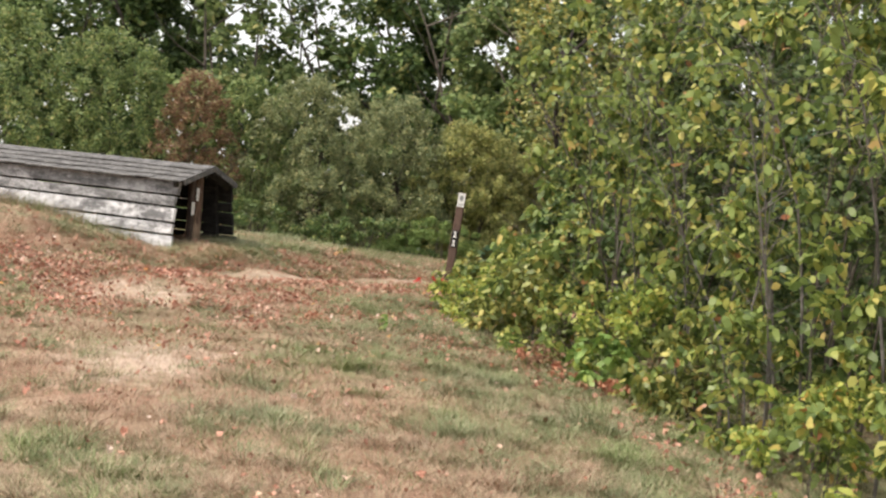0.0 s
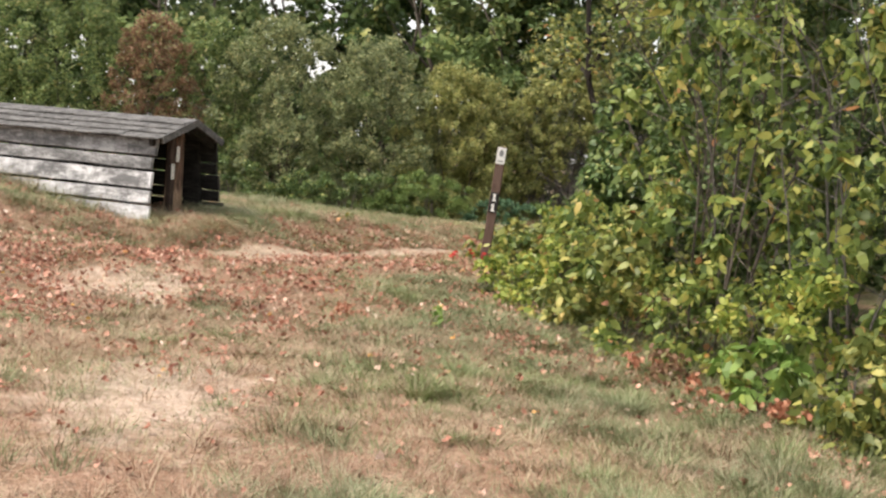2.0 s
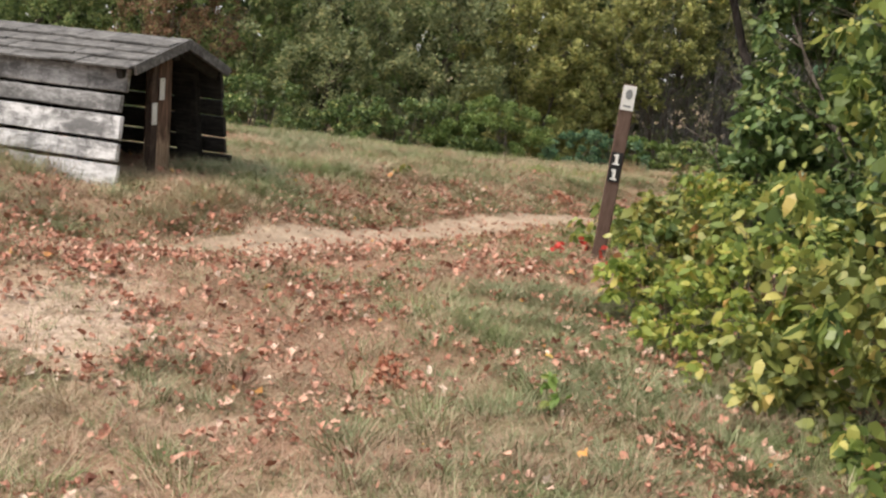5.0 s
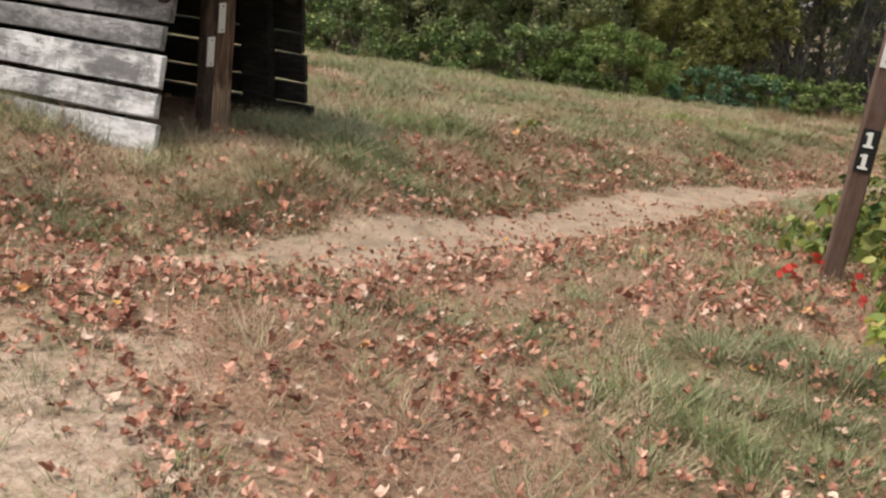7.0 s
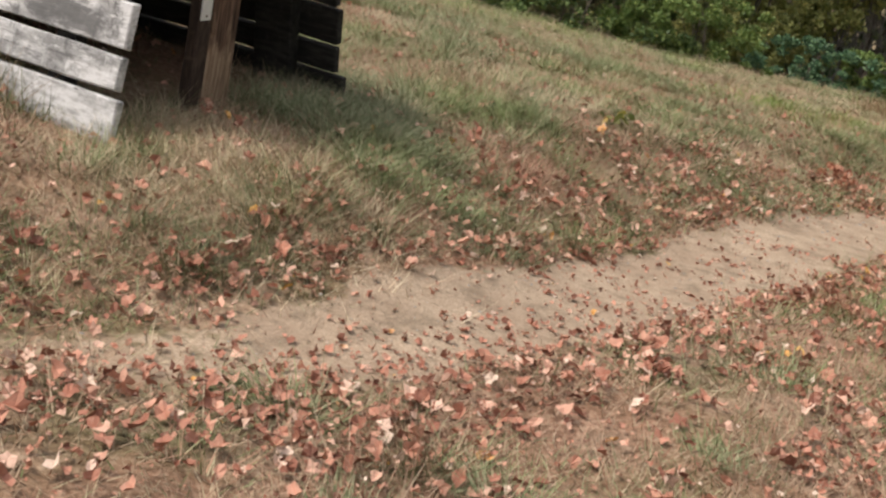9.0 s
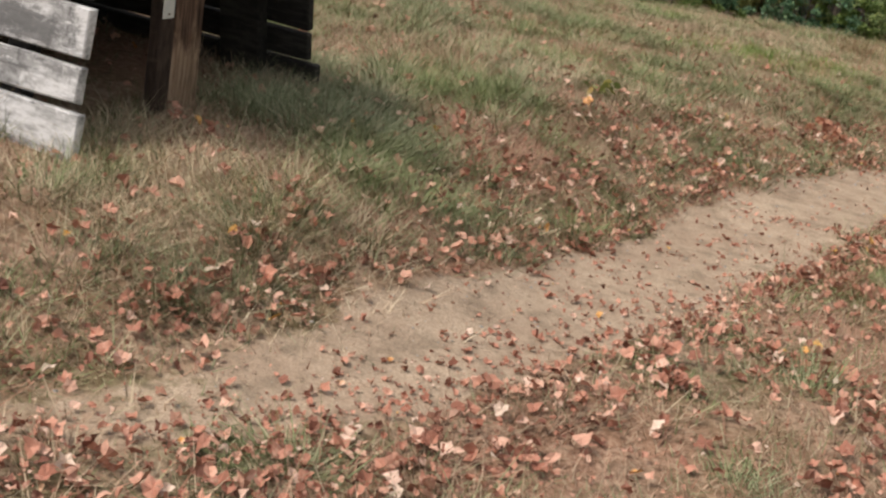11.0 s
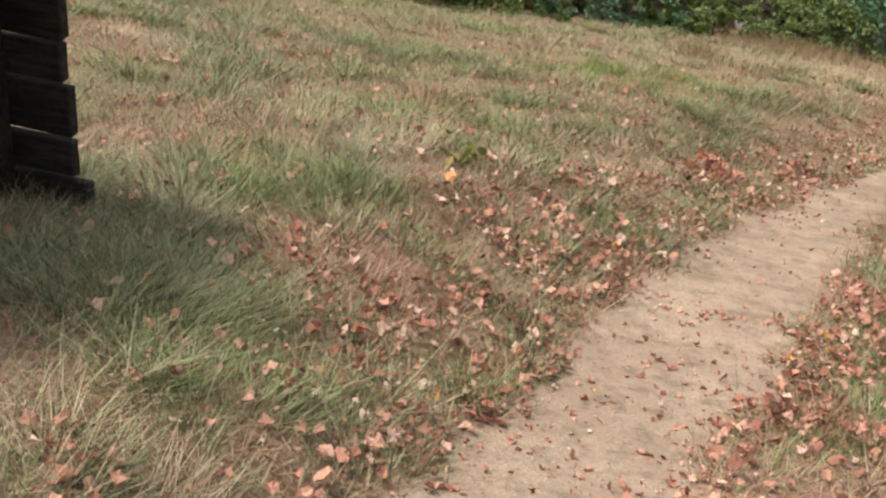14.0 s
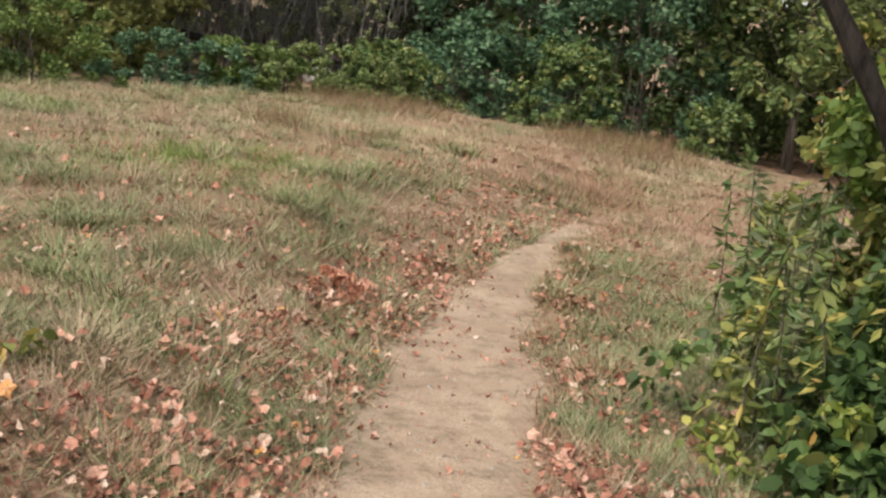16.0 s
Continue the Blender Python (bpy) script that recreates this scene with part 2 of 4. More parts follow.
# ---- the lie of the land ----
TRAIL = [(-12.0, 10.0), (-7.0, 11.4), (-4.2, 12.5), (-3.2, 12.98), (-2.5, 13.56), (-2.05, 14.08), (-1.67, 14.66), (-1.37, 15.1), (-1.08, 15.6), (-0.63, 16.34), (-0.22, 17.02), (0.22, 17.78), (0.95, 19.0), (1.68, 20.02), (2.6, 21.0), (3.7, 22.0), (4.8, 22.8), (6.5, 24.0), (10.0, 25.5)]


def smooth(a, b, x):
    t = np.clip((x - a) / (b - a), 0, 1)
    return t * t * (3 - 2 * t)


def trail_side(x, y):
    """Signed distance from the trail's middle, positive on the uphill side."""
    x, y = np.asarray(x, float), np.asarray(y, float)
    best, side = np.full(x.shape, 1e9), np.zeros(x.shape)
    for (ax, ay), (bx, by) in zip(TRAIL[:-1], TRAIL[1:]):
        dx, dy = bx - ax, by - ay
        k = np.clip(((x - ax) * dx + (y - ay) * dy) / (dx * dx + dy * dy), 0, 1)
        d = np.hypot(x - ax - k * dx, y - ay - k * dy)
        s = np.sign(dx * (y - ay) - dy * (x - ax))
        hit = d < best
        best, side = np.where(hit, d, best), np.where(hit, s, side)
    return best * np.where(side == 0, 1, side)


def wobble(x, y, s=1.0):
    return (np.sin(1.7 * s * x + 0.6 * np.sin(1.1 * s * y)) * np.sin(1.3 * s * y + 1.0 + 0.7 * np.sin(0.9 * s * x)))


def height(x, y):
    x, y = np.asarray(x, float), np.asarray(y, float)
    base = np.interp(y, [-60, 0, 5, 10, 14, 17, 20, 23, 26, 30, 36, 60, 200], [-0.6, 0.02, 0.14, 0.30, 0.44, 0.43, 0.39, 0.36, 0.24, 0.03, -0.15, -0.4, -0.6])
    d = trail_side(x, y)
    bank = 0.3 * smooth(0.15, 1.5, d) * (1 - 0.85 * smooth(19.5, 26, y)) * smooth(-30, -10, x + 0 * y)
    far = smooth(16, 32, y) * (0.3 * smooth(2, -14, x) - 0.55 * smooth(3, 11, x))
    right = -0.2 * smooth(1.2, 4.0, x) * (1 - smooth(15, 19, y)) + 0.1 * np.exp(-((x - 0.2) ** 2 + (y - 14.4) ** 2) / 1.4)
    mound = 0.24 * smooth(-3.3, -5.6, x) * smooth(12.6, 14.4, y) * (1 - smooth(18, 23, y))
    apron = 0.17 * np.exp(-((x + 2.3) / 0.6) ** 2 - ((y - 14.75) / 0.75) ** 2) + 0.15 * smooth(-1.2, -2.4, x) * np.exp(-((y - 12.6) / 1.0) ** 2)
    hollow = -0.12 * smooth(17.6, 19.2, y) * (1 - smooth(21.5, 24.5, y)) * smooth(-3.0, -0.5, x)
    corner = -0.06 * np.exp(-((x + 3.25) / 0.4) ** 2 - ((y - 14.75) / 0.4) ** 2)
    return base + bank + mound + far + right + apron + hollow + corner + 0.018 * wobble(x, y, 1.3) + 0.005 * wobble(x + 3, y, 5.1)


def at_ground(x, y):
    return float(height(np.array([x]), np.array([y]))[0])


def trail_mask(x, y):
    d = np.abs(trail_side(x, y))
    half = 0.13 + 0.17 * smooth(-3.0, -1.0, x) - 0.2 * smooth(18.0, 21.8, y) + 0.04 * wobble(x, y, 2.6) + 0.05 * wobble(x + 2, y, 7.3) + 0.03 * wobble(x, y + 1, 15.0)
    faint = (0.42 + 0.58 * smooth(-3.0, -1.7, x)) * (1 - smooth(20.8, 22.4, y))
    return (1 - smooth(half - 0.1, half + 0.12, d)) * faint


def bare_mask(x, y):
    a = np.hypot((x + 1.85) / 0.8, (y - 8.6) / 1.7)
    b = np.hypot((x + 2.65) / 1.15, (y - 11.75) / 0.9)
    return np.maximum(0.85 * (1 - smooth(0.1, 1.4, a)), 0.78 * (1 - smooth(0.0, 1.35, b)))


def lush_mask(x, y):
    """Where the turf stays green: by the shelter's mouth, along the thicket and over the far meadow."""
    mouth = 0.9 * np.exp(-(((x + 2.35) / 0.5) ** 2 + ((y - 15.6) / 0.45) ** 2))
    verge = 0.8 * smooth(-1.0, 0.1, x - 0.25 * (11.5 - y)) * (y < 13.6)
    field = 0.45 * smooth(16.5, 19, y) * smooth(1.5, -0.5, x - 0.35 * (y - 18)) + 0.9 * smooth(0.0, 0.5, x - 0.3 - 0.6 * (y - 17.2)) * (y > 15.5) * (1 - smooth(19, 21, y))
    return np.clip(mouth + verge + field, 0, 1)


def mesh_from(name, verts, faces_flat, size, mats, smooth_shade=False, index=None):
    """A mesh from arrays: faces of one size."""
    me = bpy.data.meshes.new(name)
    nf = len(faces_flat) // size
    me.vertices.add(len(verts))
    me.vertices.foreach_set("co", np.asarray(verts, np.float32).ravel())
    me.loops.add(nf * size)
    me.loops.foreach_set("vertex_index", np.asarray(faces_flat, np.int32))
    me.polygons.add(nf)
    me.polygons.foreach_set("loop_start", np.arange(nf, dtype=np.int32) * size)
    me.polygons.foreach_set("loop_total", np.full(nf, size, np.int32))
    if index is not None:
        me.polygons.foreach_set("material_index", np.asarray(index, np.int32))
    me.polygons.foreach_set("use_smooth", np.full(nf, smooth_shade))
    for m in mats:
        me.materials.append(m)
    me.update(calc_edges=True)
    return me


def ground():
    ax = np.unique(np.concatenate([-np.geomspace(7, 1500, 40), np.arange(-7, 7, 0.1), np.geomspace(7, 1500, 40)]))
    ay = np.unique(np.concatenate([-np.geomspace(3, 1500, 22), np.arange(-3, 4, 0.5), np.arange(4, 27, 0.1), np.geomspace(27, 1500, 40)]))
    gx, gy = np.meshgrid(ax, ay)
    x, y = gx.ravel(), gy.ravel()
    z = height(x, y)
    w = len(ax)
    i = (np.arange(len(ay) - 1)[:, None] * w + np.arange(w - 1)[None]).ravel()
    f = np.stack([i, i + 1, i + 1 + w, i + w], 1).ravel()
    me = mesh_from("ground", np.stack([x, y, z], 1), f, 4, [GROUND_MAT], True)
    for key, vals in (("trail", trail_mask(x, y)), ("bare", bare_mask(x, y)), ("lush", lush_mask(x, y))):
        me.attributes.new(key, "FLOAT", "POINT").data.foreach_set("value", vals.astype(np.float32))
    return tagged(new("ground", me), "dry mown meadow ground with a sandy footpath", "ground", kind="structure")


ground()


# ---- parts ----
def part(name, bm, material, parent, label=""):
    me = bpy.data.meshes.new(name)
    bm.to_mesh(me)
    bm.free()
    for m in material if isinstance(material, list) else [material]:
        me.materials.append(m)
    ob = new(name, me)
    ob.parent = parent
    return tagged(ob, label)


def thing(name, m, label, category, group=""):
    ob = new(name)
    ob.matrix_world = m
    return tagged(ob, label, category, group)


def box(sx, sy, sz, at=(0, 0, 0), bevel=0.004, cuts=0, rough=0.0, seed=0):
    """A bevelled box; cuts and rough give it worn, uneven edges along x."""
    bm = bmesh.new()
    bmesh.ops.create_cube(bm, size=1)
    bmesh.ops.scale(bm, vec=(sx, sy, sz), verts=bm.verts)
    if cuts:
        long = [e for e in bm.edges if abs(e.verts[0].co.x - e.verts[1].co.x) > sx * 0.5]
        bmesh.ops.subdivide_edges(bm, edges=long, cuts=cuts)
    if bevel:
        sharp = [e for e in bm.edges if len(e.link_faces) == 2 and e.calc_face_angle(0) > 0.5]
        bmesh.ops.bevel(bm, geom=sharp, offset=bevel, segments=1, affect="EDGES")
    if rough:
        r = random.Random(seed)
        off = r.random() * 50
        for v in bm.verts:
            k = noise.noise_vector(Vector((v.co.x * 3 + off, v.co.y * 20, v.co.z * 20)))
            v.co += Vector((0.4 * k.x, 0.35 * k.y, k.z)) * rough
    bmesh.ops.translate(bm, vec=at, verts=bm.verts)
    return bm


# ---- the plank shelter ----
SHED_AT = pose(-2.935, 15.454, 0.74, 0, 0, 160.9) @ pose(0, 0, 0, -2.1)
SHED_LONG, SHED_HALF, SHED_WALL, SHED_RISE, SHED_SLANT = 3.3, 0.751, 0.783, 0.175, 0.142


def shelter():
    ob = thing("plank_shelter", SHED_AT, "low open-ended shelter of grey weathered planks with a gable roof", "shelter")
    r = random.Random(5)
    lean = math.atan2(SHED_SLANT, SHED_WALL)
    for side in (1, -1):
        z = -0.12
        heights = [0.24, 0.125, 0.165, 0.115, 0.16] if side > 0 else [0.201, 0.115, 0.16, 0.118, 0.24]
        gap = 0.024 if side > 0 else 0.013
        half = SHED_HALF + (0.05 if side < 0 else 0.0)
        for k, h in enumerate(heights):
            off = half - SHED_SLANT * (z + h / 2) / SHED_WALL
            end = r.uniform(-0.02, 0.015) + 0.03 * (k == 0)
            # the far wall's planks carry the inner shade as a near-black colour
            p = part("wall_plank", box(SHED_LONG + end, 0.042, h, (SHED_LONG / 2 - end / 2, 0, 0), 0.005, 14, 0.009, 10 * k + side), (GREY_BOARD if k < 3 else DIM_BOARD) if side > 0 else SHADE_BOARD, ob,
                     "grey weathered plank" if side > 0 else "plank coloured near-black for the shade inside")
            p.matrix_basis = pose(0, side * off, z + h / 2, side * math.degrees(lean), 0, r.uniform(-0.15, 0.15))
            z += h + gap
        # inner frame posts that the planks are nailed to
        for x, w in ((0.3, 0.2 if side < 0 else 0.09), (1.7, 0.1), (SHED_LONG - 0.15, 0.1)):
            p = part("frame_post", box(w, 0.07, 0.95, (0, 0, 0), 0.004), SHADE_BOARD, ob, "dark inner post")
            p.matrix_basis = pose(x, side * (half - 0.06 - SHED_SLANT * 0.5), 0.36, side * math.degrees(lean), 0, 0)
    top = SHED_HALF - SHED_SLANT
    for side in (1, -1):
        run = top + (0.05 if side > 0 else -0.04)
        rise = SHED_RISE + (0.0 if side > 0 else 0.03)
        slope, reach = math.atan2(rise, run), math.hypot(rise, run)
        middle = SHED_WALL + SHED_RISE - rise / 2
        # split wooden shingles in four lapped courses, from the eave up
        courses = 4
        for k in range(courses):
            s = reach * (courses - k - 0.42) / courses + 0.015
            x = -0.09 - r.uniform(0, 0.1)
            while x < SHED_LONG + 0.03:
                w = r.uniform(0.16, 0.34)
                hgt = reach / courses * 1.45 + r.uniform(-0.012, 0.02)
                x1 = min(x + w, SHED_LONG + 0.08)
                x0 = max(x, -0.09)
                if x1 - x0 > 0.05:
                    p = part("shingle", box(x1 - x0 - 0.006, hgt, 0.018, (0, 0, 0), 0.002, 2, 0.004, r.randint(0, 9999)), ROOF_BOARD, ob)
                    sk = s + r.uniform(-0.006, 0.012)
                    lift = 0.022 + 0.006 * k + r.uniform(0, 0.006)
                    p.matrix_basis = pose((x0 + x1) / 2, side * (sk * math.cos(slope) + lift * math.sin(slope)), SHED_WALL + SHED_RISE - sk * math.sin(slope) + lift * math.cos(slope), -side * (math.degrees(slope) - 4.5), 0, r.uniform(-0.6, 0.6))
                x += w
        p = part("roof_deck", box(SHED_LONG + 0.1, reach, 0.014, (SHED_LONG / 2 - 0.02, 0, 0), 0.002), SHADE_BOARD, ob, "dark boards under the shingles")
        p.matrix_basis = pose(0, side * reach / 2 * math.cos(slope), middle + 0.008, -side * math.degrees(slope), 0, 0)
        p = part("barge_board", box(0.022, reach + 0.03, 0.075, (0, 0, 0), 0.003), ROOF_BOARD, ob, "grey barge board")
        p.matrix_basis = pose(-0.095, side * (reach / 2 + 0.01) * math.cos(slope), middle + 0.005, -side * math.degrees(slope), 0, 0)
        p = part("rafter", box(0.05, reach + 0.05, 0.07, (0, 0, 0), 0.004), SHADE_BOARD, ob, "dark gable rafter")
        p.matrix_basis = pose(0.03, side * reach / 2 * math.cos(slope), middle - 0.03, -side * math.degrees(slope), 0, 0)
    p = part("ridge_beam", box(SHED_LONG, 0.06, 0.1, (SHED_LONG / 2, 0, SHED_WALL + SHED_RISE - 0.07), 0.004), SHADE_BOARD, ob, "dark ridge beam")
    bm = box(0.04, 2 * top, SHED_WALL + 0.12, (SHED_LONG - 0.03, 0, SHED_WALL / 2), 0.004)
    part("end_panel", bm, SHADE_BOARD, ob, "dark closed end")
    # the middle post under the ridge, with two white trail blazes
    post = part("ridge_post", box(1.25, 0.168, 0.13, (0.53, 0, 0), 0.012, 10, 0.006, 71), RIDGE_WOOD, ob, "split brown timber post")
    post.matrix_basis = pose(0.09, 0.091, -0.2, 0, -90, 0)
    plank = part("post_board", box(1.2, 0.085, 0.05, (0.53, 0, 0), 0.004, 8, 0.004, 72), DARK_POST, ob, "brown board nailed to the post")
    plank.matrix_basis = pose(0.06, 0.219, -0.2, 0, -90, 0)
    for y, z, x in ((0.157, 0.63, 0.018), (0.226, 0.451, 0.03)):
        bl = part("blaze", box(0.006, 0.062, 0.158, (0, 0, 0), 0.0015), WHITE_PLATE, ob, "white painted metal trail blaze")
        bl.matrix_basis = pose(x, y, z)
        for dz in (-0.062, 0.062):
            s = bmesh.new()
            bmesh.ops.create_uvsphere(s, u_segments=8, v_segments=5, radius=0.005)
            sc = part("screw", s, STEEL, bl)
            sc.matrix_basis = pose(-0.003, 0, dz)
    return ob


shelter()


# ---- the numbered trail post ----
def numeral_one(parent, z):
    """A serif figure one: a stem, a foot and a flag."""
    bm = box(0.02, 0.003, 0.072, (0, 0, 0), 0)
    for sx, sz, at in ((0.044, 0.012, (0, 0, -0.03)), (0.02, 0.012, (-0.012, 0, 0.026))):
        other = box(sx, 0.003, sz, (at[0], -0.0006, at[2]), 0)
        me = bpy.data.meshes.new("tmp")
        other.to_mesh(me)
        other.free()
        bm.from_mesh(me)
        bpy.data.meshes.remove(me)
    ob = part("numeral", bm, WHITE_INK, parent, "white figure 1")
    ob.matrix_basis = pose(0, -0.0535, z)


def trail_post():
    x, y = 0.2, 14.6
    ob = thing("trail_post", pose(x, y, at_ground(x, y), 0, 4.0, -6), "leaning brown wooden trail post with a white number 11", "post")
    p = part("post", box(1.42, 0.092, 0.092, (0.485, 0, 0), 0.006, 8, 0.003, 3), BROWN_PAINT, ob)
    p.matrix_basis = pose(0, 0, 0, 0, -90, 0)
    sign = part("sign", box(0.088, 0.004, 0.165, (0, -0.05, 1.105), 0.001), WHITE_PLATE, ob, "white metal trail sign with a grey emblem")
    bm = bmesh.new()
    bmesh.ops.create_cone(bm, cap_ends=True, segments=8, radius1=0.026, radius2=0.026, depth=0.002, matrix=pose(0, -0.053, 1.13, 90) @ Matrix.Diagonal((0.9, 1.35, 1, 1)))
    part("emblem", bm, GREY_INK, sign)
    part("lettering", box(0.05, 0.002, 0.012, (0, -0.053, 1.05), 0), GREY_INK, sign)
    for z in (0.69, 0.588):
        pl = part("number_plate", box(0.08, 0.004, 0.1, (0, -0.05, z), 0.001), BLACK_PLATE, ob, "black number plate")
        numeral_one(pl, z)
    return ob


trail_post()


# ---- plants ----
def leaf_cloud(name, pts, size, spread, mat, seed, length=1.6, droop=0.35, parent=None, label="", oval=False):
    """One mesh of many small folded leaves at the points given: diamonds, or ovals with rounded shoulders."""
    g = np.random.default_rng(seed)
    n = len(pts)
    d = g.normal(size=(n, 3))
    d[:, 2] = d[:, 2] * 0.6 - droop
    d /= np.linalg.norm(d, axis=1)[:, None]
    u = np.cross(d, g.normal(size=(n, 3)))
    u /= np.linalg.norm(u, axis=1)[:, None] + 1e-9
    nn = np.cross(d, u)
    s = (size * (1 + spread * g.uniform(-1, 1, n)))[:, None]
    tip = pts + d * s * length
    mid = pts + d * s * length * 0.45
    a = mid + u * s * 0.5 + nn * s * 0.16
    b = mid - u * s * 0.5 + nn * s * 0.16
    i = np.arange(n)[:, None]
    if oval:
        bend = np.array((0, 0, -0.12)) * s
        low, high = pts + d * s * length * 0.26 + nn * s * 0.1, pts + d * s * length * 0.68 + nn * s * 0.12 + bend
        v = np.stack([pts, low + u * s * 0.42, high + u * s * 0.38, tip + 2.4 * bend, high - u * s * 0.38, low - u * s * 0.42], 1).reshape(-1, 3)
        f = np.concatenate([6 * i + k for t in ((0, 1, 5), (1, 2, 4), (1, 4, 5), (2, 3, 4)) for k in t], 1).ravel()
    else:
        v = np.stack([pts, a, tip, b], 1).reshape(-1, 3)
        f = np.concatenate([4 * i + k for k in (0, 1, 2, 0, 2, 3)], 1).ravel()
    me = mesh_from(name, v, f, 3, [mat])
    ob = new(name, me)
    if parent:
        ob.parent = parent
    return tagged(ob, label)


def tube(bm, pts, radii, sides=7):
    rings = []
    for k, p in enumerate(pts):
        a = pts[max(k - 1, 0)]
        b = pts[min(k + 1, len(pts) - 1)]
        q = (b - a).to_track_quat("Z", "Y")
        rings.append([bm.verts.new(p + q @ Vector((radii[k] * math.cos(2 * math.pi * s / sides), radii[k] * math.sin(2 * math.pi * s / sides), 0))) for s in range(sides)])
    for r0, r1 in zip(rings[:-1], rings[1:]):
        for s in range(sides):
            bm.faces.new((r0[s], r0[(s + 1) % sides], r1[(s + 1) % sides], r1[s]))
    bm.faces.new(list(reversed(rings[0])))
    bm.faces.new(rings[-1])


def stem_path(r, base, direction, length, steps=6, bend=0.25, up=0.0):
    pts, d, p = [base.copy()], direction.normalized(), base.copy()
    for _ in range(steps):
        d = (d + Vector((r.uniform(-bend, bend), r.uniform(-bend, bend), r.uniform(-bend, bend) * 0.5 + up))).normalized()
        p = p + d * (length / steps)
        pts.append(p.copy())
    return pts


def crown_points(g, n, centres, radii, shell=0.45):
    """Points gathered towards the outside of many overlapping clumps."""
    pick = g.integers(0, len(centres), n)
    d = g.normal(size=(n, 3))
    d /= np.linalg.norm(d, axis=1)[:, None]
    rad = g.uniform(shell, 1.0, n) ** 0.6
    return centres[pick] + d * rad[:, None] * radii[pick]


def bush(name, x, y, wide, deep, tall, leaf, count, mat, label, category, seed, clumps=60, stems=6, bark=None, low=0.0, lean=0.0, stem_r=0.025, clump=(0.09, 0.2), shell=0.25, twigs=2, rise=1.0, droop=0.35, length=1.6):
    """A shrub or small tree of the wood's edge: stems with twigs, and a crown of leaf clumps with gaps."""
    r = random.Random(seed)
    g = np.random.default_rng(seed)
    ob = thing(name, pose(x, y, at_ground(x, y)), label, category)
    cs, rs = [], []
    for _ in range(clumps):
        a, q = r.uniform(0, 2 * math.pi), math.sqrt(r.random())
        hz = r.uniform(low, 1.0)
        bell = math.sqrt(max(0.03, 1 - (max(hz, 0.3) - 0.3) ** 2 / 0.52))
        cr = r.uniform(*clump) * min(wide * 1.3, tall)
        cs.append((math.cos(a) * q * wide * bell, math.sin(a) * q * deep * bell, max(hz * tall - cr * 0.5, cr * 0.3)))
        rs.append((cr * r.uniform(0.8, 1.4), cr * r.uniform(0.8, 1.4), cr * r.uniform(0.6, 1.1) * rise))
    cs, rs = np.array(cs), np.array(rs)
    cs[:, 0] += lean * cs[:, 2]
    pts = crown_points(g, count, cs, rs, shell)
    pts = pts[pts[:, 2] > 0.01]
    leaf_cloud("foliage", pts, leaf, 0.45, mat, seed + 1, length, droop, ob, oval=y < 20 and mat.name != "shaded_wood_leaf")
    for _ in range(stems):
        bm = bmesh.new()
        b = Vector((r.uniform(-0.4, 0.4) * wide * 0.6, r.uniform(-0.4, 0.4) * deep * 0.6, -0.15))
        sp = stem_path(r, b, Vector((b.x / wide * 0.6 + lean, b.y / deep * 0.6, 1)), tall * r.uniform(0.7, 1.02), 8, 0.16)
        k0 = stem_r * r.uniform(0.6, 1.4)
        tube(bm, sp, [k0 * (1 - 0.105 * k) for k in range(len(sp))], 6)
        for k in range(2, 8):
            for _ in range(twigs):
                tw = stem_path(r, sp[k], Vector((r.uniform(-1, 1), r.uniform(-1, 1), 0.5)), tall * r.uniform(0.12, 0.3), 4, 0.3)
                tube(bm, tw, [k0 * 0.36 * (1 - 0.2 * j) for j in range(len(tw))], 4)
        part("stem", bm, bark or BARK, ob, "bare twiggy stem")
    return ob


OLIVE_GOLD = leaf_material("golden_olive_leaf", [(0.0, (0.22, 0.25, 0.1)), (0.5, (0.4, 0.43, 0.165)), (0.85, (0.56, 0.55, 0.22)), (1.0, (0.66, 0.58, 0.24))], 0.5, 0.5)
YELLOW_GREEN = leaf_material("yellowing_green_leaf", [(0.0, (0.1, 0.13, 0.035)), (0.4, (0.185, 0.225, 0.065)), (0.75, (0.32, 0.335, 0.1)), (0.93, (0.5, 0.45, 0.13)), (0.985, (0.54, 0.37, 0.14)), (1.0, (0.5, 0.2, 0.1))])
LOW_YELLOW = leaf_material("yellow_understory_leaf", gloss=0.45, through_light=0.42, stops=[(0.0, (0.13, 0.195, 0.05)), (0.4, (0.29, 0.385, 0.09)), (0.8, (0.52, 0.55, 0.135)), (0.97, (0.644, 0.552, 0.16)), (1.0, (0.598, 0.299, 0.1))])
DEEP_GREEN = leaf_material("deep_green_leaf", [(0.0, (0.0601, 0.103, 0.0362)), (0.5, (0.121, 0.198, 0.0658)), (0.9, (0.223, 0.292, 0.0987)), (1.0, (0.447, 0.43, 0.149))])
MID_GREEN = leaf_material("mid_green_bramble_leaf", [(0.0, (0.09, 0.15, 0.04)), (0.6, (0.16, 0.25, 0.07)), (1.0, (0.28, 0.34, 0.1))])
BRIGHT_GREEN = leaf_material("bright_green_leaf", [(0.0, (0.11, 0.187, 0.044)), (0.6, (0.198, 0.319, 0.077)), (1.0, (0.363, 0.44, 0.11))])
GREY_GREEN = leaf_material("grey_green_willow_leaf", [(0.0, (0.143, 0.182, 0.0896)), (0.5, (0.269, 0.316, 0.16)), (0.85, (0.421, 0.448, 0.22)), (1.0, (0.535, 0.488, 0.239))], 0.5, 0.42)
